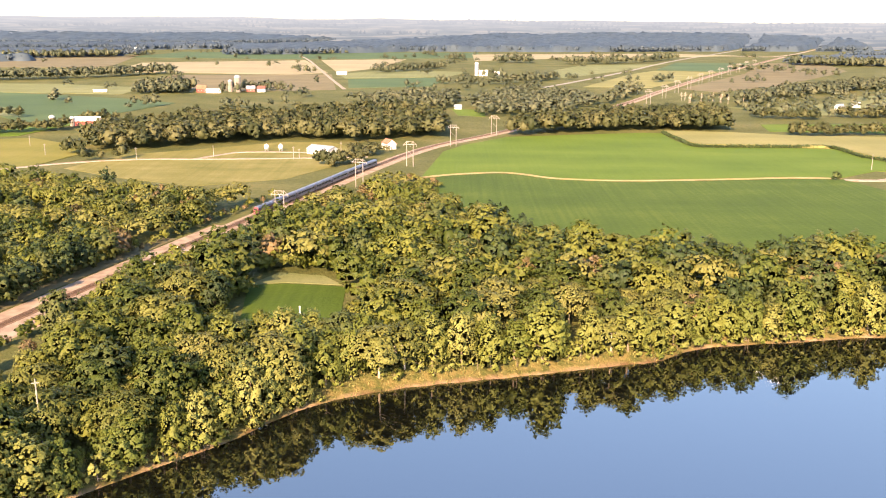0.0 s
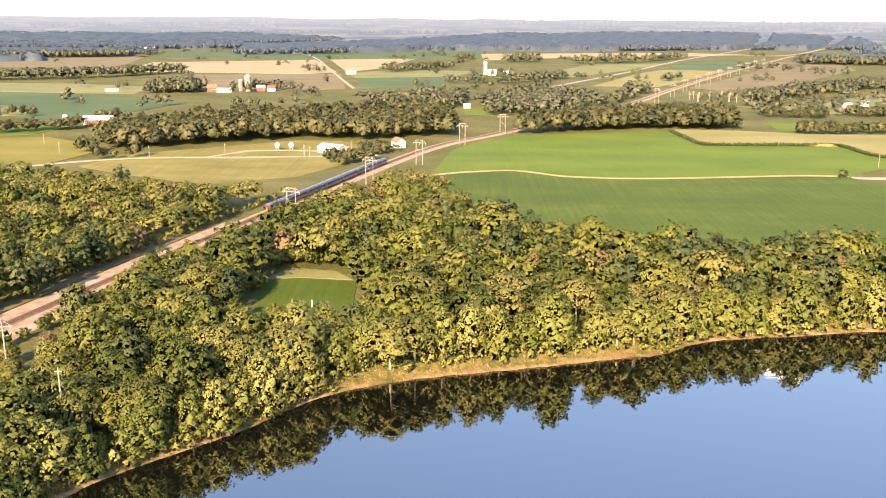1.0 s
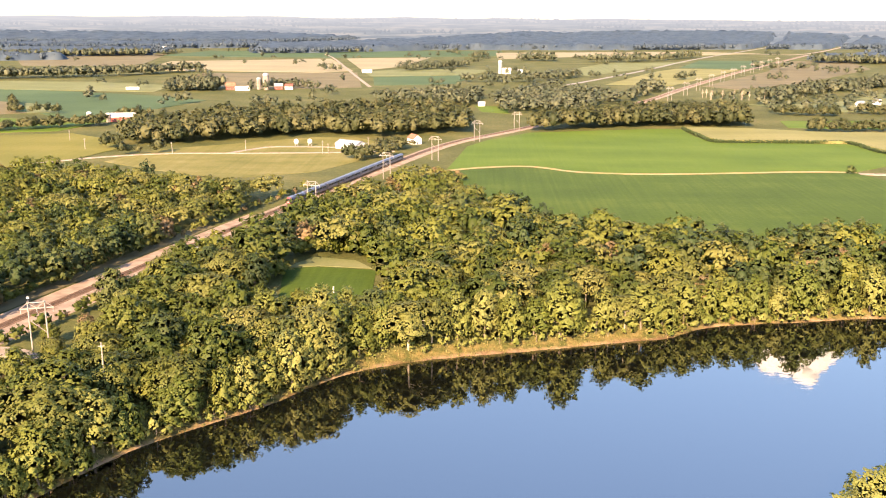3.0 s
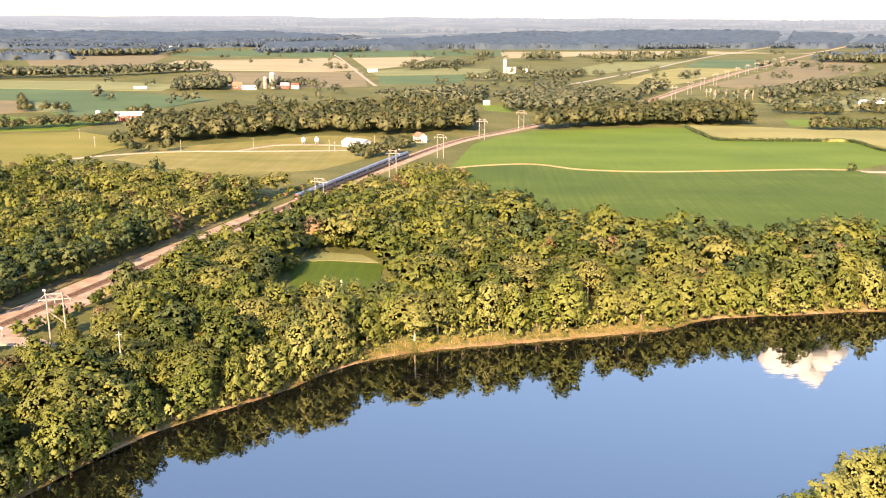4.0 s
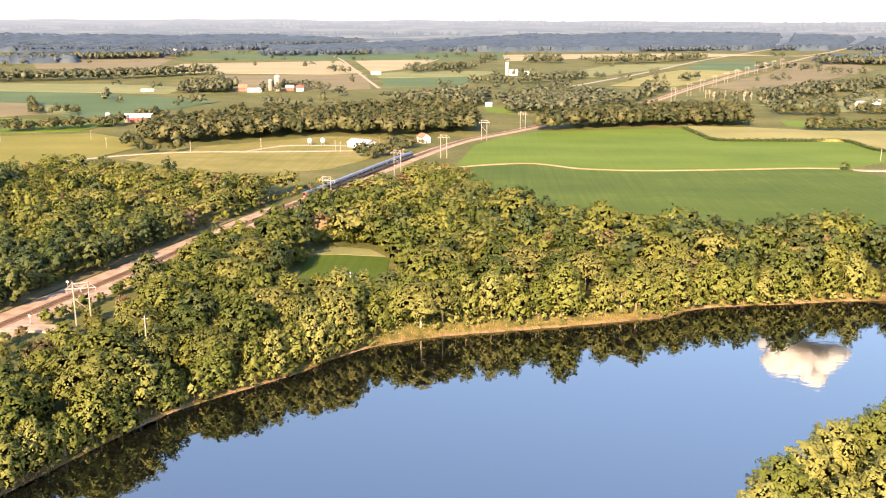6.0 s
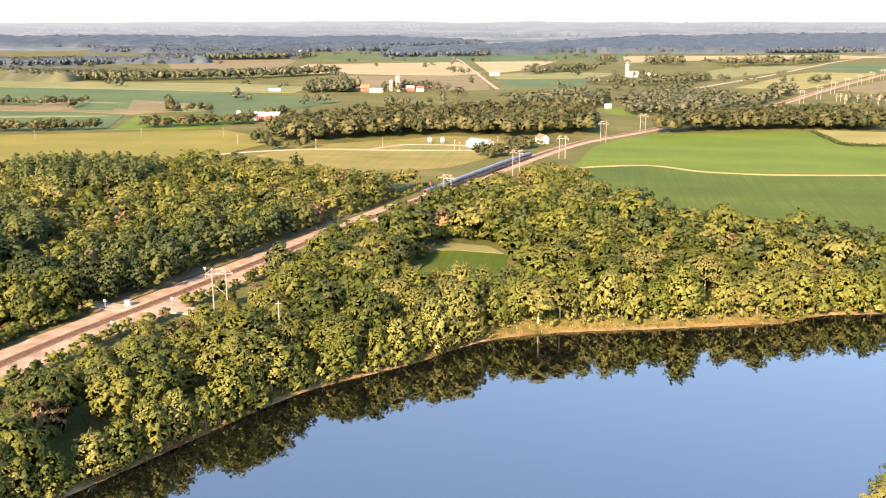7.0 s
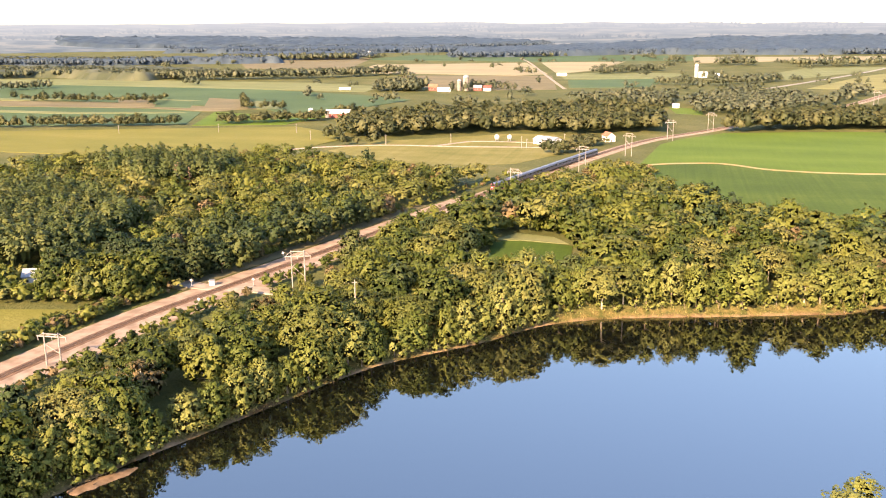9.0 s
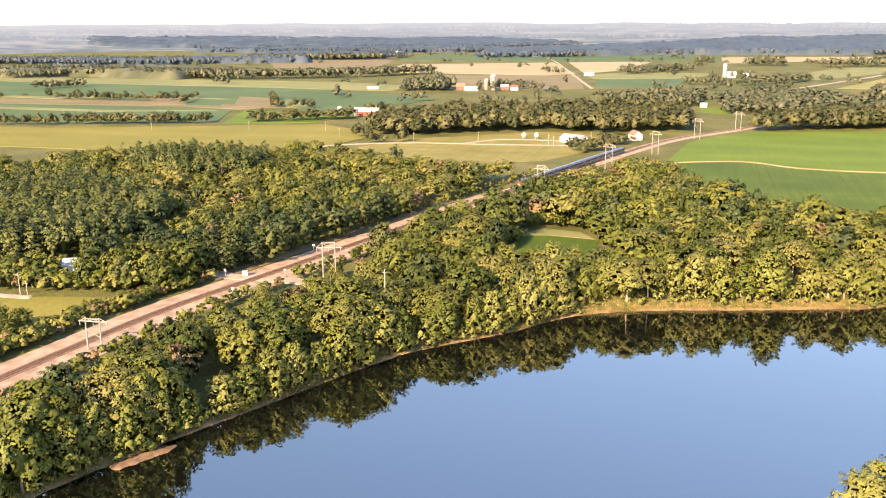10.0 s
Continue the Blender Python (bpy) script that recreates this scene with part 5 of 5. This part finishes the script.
def locomotive():
    root = tagged(new("locomotive"), "dark red and blue diesel locomotive at the train's head", "locomotive")
    L = 21.0
    part("body", profile_body(bmesh.new(), L - 3.0, [(-1.5, 0.95), (1.5, 0.95), (1.55, 1.4), (1.5, 3.8), (1.1, 4.5), (-1.1, 4.5), (-1.5, 3.8), (-1.55, 1.4)]), TRAIN_BLUE, root)
    bm = bmesh.new()
    x1, x0 = -L / 2 + 1.5, -L / 2
    a = [bm.verts.new((x1, y, z)) for y, z in ((-1.5, 0.9), (1.5, 0.9), (1.5, 3.8), (1.0, 4.4), (-1.0, 4.4), (-1.5, 3.8))]
    b = [bm.verts.new((x0 + dx, y, z)) for dx, y, z in ((0, -1.1, 0.9), (0, 1.1, 0.9), (0.5, 1.2, 2.6), (1.3, 0.8, 4.0), (1.3, -0.8, 4.0), (0.5, -1.2, 2.6))]
    for i in range(6):
        j = (i + 1) % 6
        bm.faces.new((a[i], a[j], b[j], b[i]))
    bm.faces.new(b)
    bmesh.ops.recalc_face_normals(bm, faces=bm.faces)
    part("nose", bm, TRAIN_RED, root, "dark red sloping nose")
    part("windscreen", box(bmesh.new(), x0 + 0.55, x0 + 0.95, -0.95, 0.95, 2.95, 3.6), GLASS_DARK, root)
    part("headlight", box(bmesh.new(), x0 - 0.05, x0 + 0.2, -0.5, 0.5, 1.7, 2.1, 0.05), WHITE, root)
    for sy in (-1, 1):
        part("stripe", box(bmesh.new(), -L / 2 + 1.6, L / 2 - 1.6, sy * 1.57 - 0.02, sy * 1.57 + 0.02, 2.0, 2.6), TRAIN_RED, root)
        part("cab_window", box(bmesh.new(), -L / 2 + 2.0, -L / 2 + 3.4, sy * 1.55 - 0.04, sy * 1.55 + 0.04, 2.8, 3.6), GLASS_DARK, root)
    for x in (-3, 1, 5):
        part("roof_fan", tube(bmesh.new(), (x, 0, 4.45), (x, 0, 4.7), 0.7, 0.65, 12), TRAIN_DARK, root)
    part("fuel_tank", box(bmesh.new(), -2.6, 2.6, -1.3, 1.3, 0.4, 1.0, 0.12), TRAIN_DARK, root)
    for x in (-6.3, 6.3):
        bogie(root, x)
    return root


def on_rails(ob, s, L):
    a, b = rail_at(s - L * 0.35)[0], rail_at(s + L * 0.35)[0]
    p, h = (a + b) / 2, math.degrees(math.atan2(*(b - a)[::-1]))
    ob.matrix_basis = pose(p[0], p[1], 1.06, 0, 0, h)


head = rail_s(470)
on_rails(locomotive(), head + 10.5, 21)
car = passenger_car()
on_rails(car, head + 21.8 + 12.9, 25.4)
for i in range(1, 6):
    on_rails(copy_thing(car, pose(0, 0, 0)), head + 21.8 + 12.9 + 26.2 * i, 25.4)


# ---- buildings ----
def gable_house(name, x, y, turn, L, W, H, rise, wall, roof, label, category, windows=3, big_door=False):
    root = tagged(new(name), label, category)
    bm = bmesh.new()
    box(bm, -L / 2, L / 2, -W / 2, W / 2, -0.5, H)
    part("wall", bm, wall, root)
    bm = bmesh.new()
    for sx in (-L / 2, L / 2):
        a = [bm.verts.new((sx, -W / 2, H)), bm.verts.new((sx, W / 2, H)), bm.verts.new((sx, 0, H + rise))]
        b = [bm.verts.new((sx - math.copysign(0.25, sx), v.co.y, v.co.z)) for v in a]
        bm.faces.new(a), bm.faces.new(b[::-1])
        for i in range(3):
            bm.faces.new((a[i], b[i], b[(i + 1) % 3], a[(i + 1) % 3]))
    bmesh.ops.recalc_face_normals(bm, faces=bm.faces)
    part("gable", bm, wall, root)
    for sy in (-1, 1):
        bm = bmesh.new()
        o = 0.5
        d = Vector((0, W / 2 + o, -(rise + o * rise / (W / 2))))
        pts = [(-L / 2 - o, 0, H + rise), (L / 2 + o, 0, H + rise), (L / 2 + o, sy * d.y, H + rise + d.z), (-L / 2 - o, sy * d.y, H + rise + d.z)]
        lo = [bm.verts.new(p) for p in pts]
        hi = [bm.verts.new((p[0], p[1], p[2] + 0.28)) for p in pts]
        bm.faces.new(lo), bm.faces.new(hi[::-1])
        for i in range(4):
            bm.faces.new((lo[i], hi[i], hi[(i + 1) % 4], lo[(i + 1) % 4]))
        bmesh.ops.recalc_face_normals(bm, faces=bm.faces)
        part("roof", bm, roof, root)
    for sy in (-1, 1):
        for k in range(windows):
            wx = -L / 2 + L * (k + 0.5) / windows + (0.0 if sy < 0 else 0.6)
            w = part("window", box(bmesh.new(), wx - 0.6, wx + 0.6, sy * (W / 2 + 0.05) - 0.06, sy * (W / 2 + 0.05) + 0.06, H * 0.4, H * 0.4 + 1.3), WHITE, root)
            part("pane", box(bmesh.new(), wx - 0.48, wx + 0.48, sy * (W / 2 + 0.1) - 0.04, sy * (W / 2 + 0.1) + 0.04, H * 0.4 + 0.12, H * 0.4 + 1.18), GLASS_DARK, w)
    dw = 1.6 if big_door else 0.5
    part("door", box(bmesh.new(), L / 2 - 0.02, L / 2 + 0.08, -dw, dw, 0, min(H - 0.4, 3.4 if big_door else 2.1)), GREY_METAL if big_door else GLASS_DARK, root)
    root.matrix_basis = pose(x, y, 0, 0, 0, turn)
    return root


def silo(x, y, R, H, mat, cap, label):
    root = tagged(new("silo"), label, "silo", "farm silos")
    part("shell", tube(bmesh.new(), (0, 0, -0.5), (0, 0, H), R, R, 24), mat, root)
    bm = bmesh.new()
    bmesh.ops.create_uvsphere(bm, u_segments=24, v_segments=10, radius=R * 1.02, matrix=Matrix.Translation((0, 0, H)) @ Matrix.Diagonal((1, 1, 0.75, 1)))
    part("dome", bm, cap, root)
    for i in range(1, 6):
        part("hoop", tube(bmesh.new(), (0, 0, H * i / 6 - 0.08), (0, 0, H * i / 6 + 0.08), R * 1.02, R * 1.02, 24), GREY_METAL, root)
    part("chute", box(bmesh.new(), -0.5, 0.5, -R - 0.6, -R + 0.2, 0, H), mat, root)
    root.matrix_basis = pose(x, y, 0)


def storage_tank(x, y, R, label):
    root = tagged(new("storage_tank"), label, "tank", "white tanks")
    bm = bmesh.new()
    bmesh.ops.create_uvsphere(bm, u_segments=20, v_segments=12, radius=R, matrix=Matrix.Translation((0, 0, R + 1.6)) @ Matrix.Diagonal((1, 1, 1.05, 1)))
    for q in bm.faces:
        q.smooth = True
    part("shell", bm, WHITE, root)
    for i in range(4):
        a = math.pi / 4 + i * math.pi / 2
        part("leg", tube(bmesh.new(), (R * 0.75 * math.cos(a), R * 0.75 * math.sin(a), -0.2), (R * 0.7 * math.cos(a), R * 0.7 * math.sin(a), R + 0.8), 0.16, 0.14, 6), GREY_METAL, root)
    part("vent", tube(bmesh.new(), (0, 0, 2 * R + 1.5), (0, 0, 2 * R + 2.3), 0.25, 0.25, 8), GREY_METAL, root)
    root.matrix_basis = pose(x, y, 0.1)


gable_house("shed", -107, 704, -32, 22, 13, 4.4, 2.4, WHITE, GREY_METAL, "long white metal shed with a pale roof", "shed", 4, True)
gable_house("house", -57, 736, -60, 11, 8, 5.0, 3.0, WHITE, RUST_ROOF, "white house with a rust-red roof beside the tracks", "house")
gable_house("house", -82, 985, 20, 13, 10, 9.0, 4.0, RUST_ROOF, RUST_ROOF, "tall brick-red house above the woods", "house")
gable_house("house", 0, 1068, 0, 8, 6, 3.0, 2.4, WHITE, GREY_METAL, "small white house on a lawn", "house")
gable_house("barn", -366, 884, 12, 24, 11, 5.0, 3.4, RED_BARN, WHITE, "low red barn with a pale roof", "barn", 3, True)
gable_house("barn", -364, 1286, 10, 13, 9, 5.5, 4.5, RED_BARN, RUST_ROOF, "weathered red barn in a farmyard", "barn", 3, True)
gable_house("shed", -344, 1277, 8, 20, 8, 3.4, 2.2, WHITE, WHITE, "long white farm shed", "shed", 4, True)
gable_house("barn", -297, 1300, 15, 12, 9, 5.0, 3.5, RED_BARN, GREY_METAL, "red barn with a white roof", "barn", 3, True)
gable_house("house", -281, 1297, 5, 11, 8, 5.0, 3.0, WHITE, RED_BARN, "white farmhouse beside a red barn", "house")
gable_house("trailer", -504, 1275, 6, 18, 4, 3.4, 0.5, WHITE, WHITE, "long white trailer parked in a green field", "trailer", 4)
gable_house("shed", -216, 1697, 10, 18, 9, 3.0, 2.5, WHITE, WHITE, "low white shed far off in the fields", "shed", 2, True)
gable_house("house", 46, 1687, 5, 15, 9, 6.5, 4.0, WHITE, WHITE, "large white farmhouse beside a tower silo", "house", 4)
gable_house("house", 72, 1700, 5, 8, 6, 4.0, 3.0, WHITE, WHITE, "white farm outbuilding beside the house", "house", 2)
gable_house("barn", -962, 2772, 10, 34, 12, 6.0, 4.0, WHITE, WHITE, "large white barn before the far woods", "barn", 4, True)
gable_house("house", 456, 1090, 20, 9, 7, 4.0, 3.0, WHITE, GREY_METAL, "white house among trees", "house")
gable_house("house", 488, 1120, -10, 9, 7, 4.0, 3.0, WHITE, GREY_METAL, "white house among trees", "house")
gable_house("house", -254, 226, 20, 8, 6.5, 4.2, 2.4, WHITE, GREY_METAL, "small white house with a grey metal roof in trees", "house", 2)
silo(-313, 1290, 4.4, 21, CONCRETE, GREY_METAL, "tall grey concrete silo with a domed cap")
silo(-325, 1296, 3.2, 15, CONCRETE, GREY_METAL, "shorter concrete silo beside the barn")
silo(34, 1690, 3.6, 22, GREY_METAL, WHITE, "tall tan tower silo by a white house")
silo(-396, 872, 2.6, 9, CONCRETE, WHITE, "small silo with a white domed cap")
silo(-378, 876, 2.2, 8, CONCRETE, WHITE, "small silo with a white domed cap")
storage_tank(-154, 715, 2.1, "round white storage tank on legs")
storage_tank(-143, 717, 2.1, "round white storage tank on legs")
storage_tank(-245.5, 228, 1.6, "small round white tank beside the house")

# dark unmown edge between the two crops
EDGE = spline([(193, 852), (197, 800), (202, 759), (240, 757), (279, 757), (315, 753), (327, 688), (424, 639)], 3)
k = 4200
pick = rng.integers(0, len(EDGE) - 1, k)
u = rng.uniform(0, 1, (k, 1))
C = EDGE[pick] * (1 - u) + EDGE[pick + 1] * u + rng.normal(0, 0.9, (k, 2))
Q = sprays(np.column_stack([C, rng.uniform(0.3, 2.6, k)]), np.tile((-0.2, -0.6, 0.6), (k, 1)), 1.1, rng, 0.8, 0.5)
tagged(new("hedge", quads_mesh("hedge", Q, LEAF_MANY["dark"], rng.uniform(0, 0.5, k))), "dark green weedy edge along the corn", "hedge", kind="stuff")

# a cumulus cloud high ahead, mirrored in the river
bm = bmesh.new()
g = np.random.default_rng(5)
for i in range(46):
    u = float(np.clip(g.normal(0, 0.42), -1, 1))
    top = 400 * (1 - u * u) * g.uniform(0.1, 1)
    r = g.uniform(80, 150) * (1.05 - 0.5 * abs(u))
    bmesh.ops.create_icosphere(bm, subdivisions=3, radius=r, matrix=Matrix.Translation((u * 430, g.uniform(-120, 120), top)))
for v in bm.verts:
    q = noise.fractal(v.co * 0.012, 0.8, 2.0, 4)
    v.co += v.normal * 26 * q if v.normal.length else Vector((0, 0, 0))
for q in bm.faces:
    q.smooth = True
cn, cl = CLOUD_WHITE.node_tree.nodes, CLOUD_WHITE.node_tree.links
lit = cn.new("ShaderNodeBsdfTranslucent")
lit.inputs["Color"].default_value = (0.95, 0.95, 0.95, 1)
both = cn.new("ShaderNodeMixShader")
both.inputs[0].default_value = 0.6
cl.new(cn["Principled BSDF"].outputs[0], both.inputs[1])
cl.new(lit.outputs[0], both.inputs[2])
cl.new(both.outputs[0], cn["Material Output"].inputs["Surface"])
cloud = tagged(part("cloud", bm, CLOUD_WHITE), "white cumulus cloud in a blue sky", "cloud", kind="structure")
cloud.matrix_basis = pose(2900, 7970, 2790, 0, 0, -20) @ Matrix.Diagonal((1.0, 0.9, 0.82, 1))

# sand spit in the shallows
SAND = plain("wet_brown_sand", (0.11, 0.072, 0.042), (0.20, 0.135, 0.085), 0.8, 0.5)
bm = bmesh.new()
bmesh.ops.create_uvsphere(bm, u_segments=28, v_segments=12, radius=1, matrix=Matrix.Diagonal((9.5, 2.4, 0.7, 1)))
for v in bm.verts:
    v.co += Vector((noise.noise(v.co * 0.35), noise.noise(v.co * 0.4 + Vector((9, 0, 0))), 0)) * 1.3
for q in bm.faces:
    q.smooth = True
spit = tagged(part("sandbar", bm, SAND), "low brown sand spit beside the bank", "sandbar", kind="structure")
spit.matrix_basis = pose(-132.5, 93, WATER_Z - 0.2, 0, 0, 62)
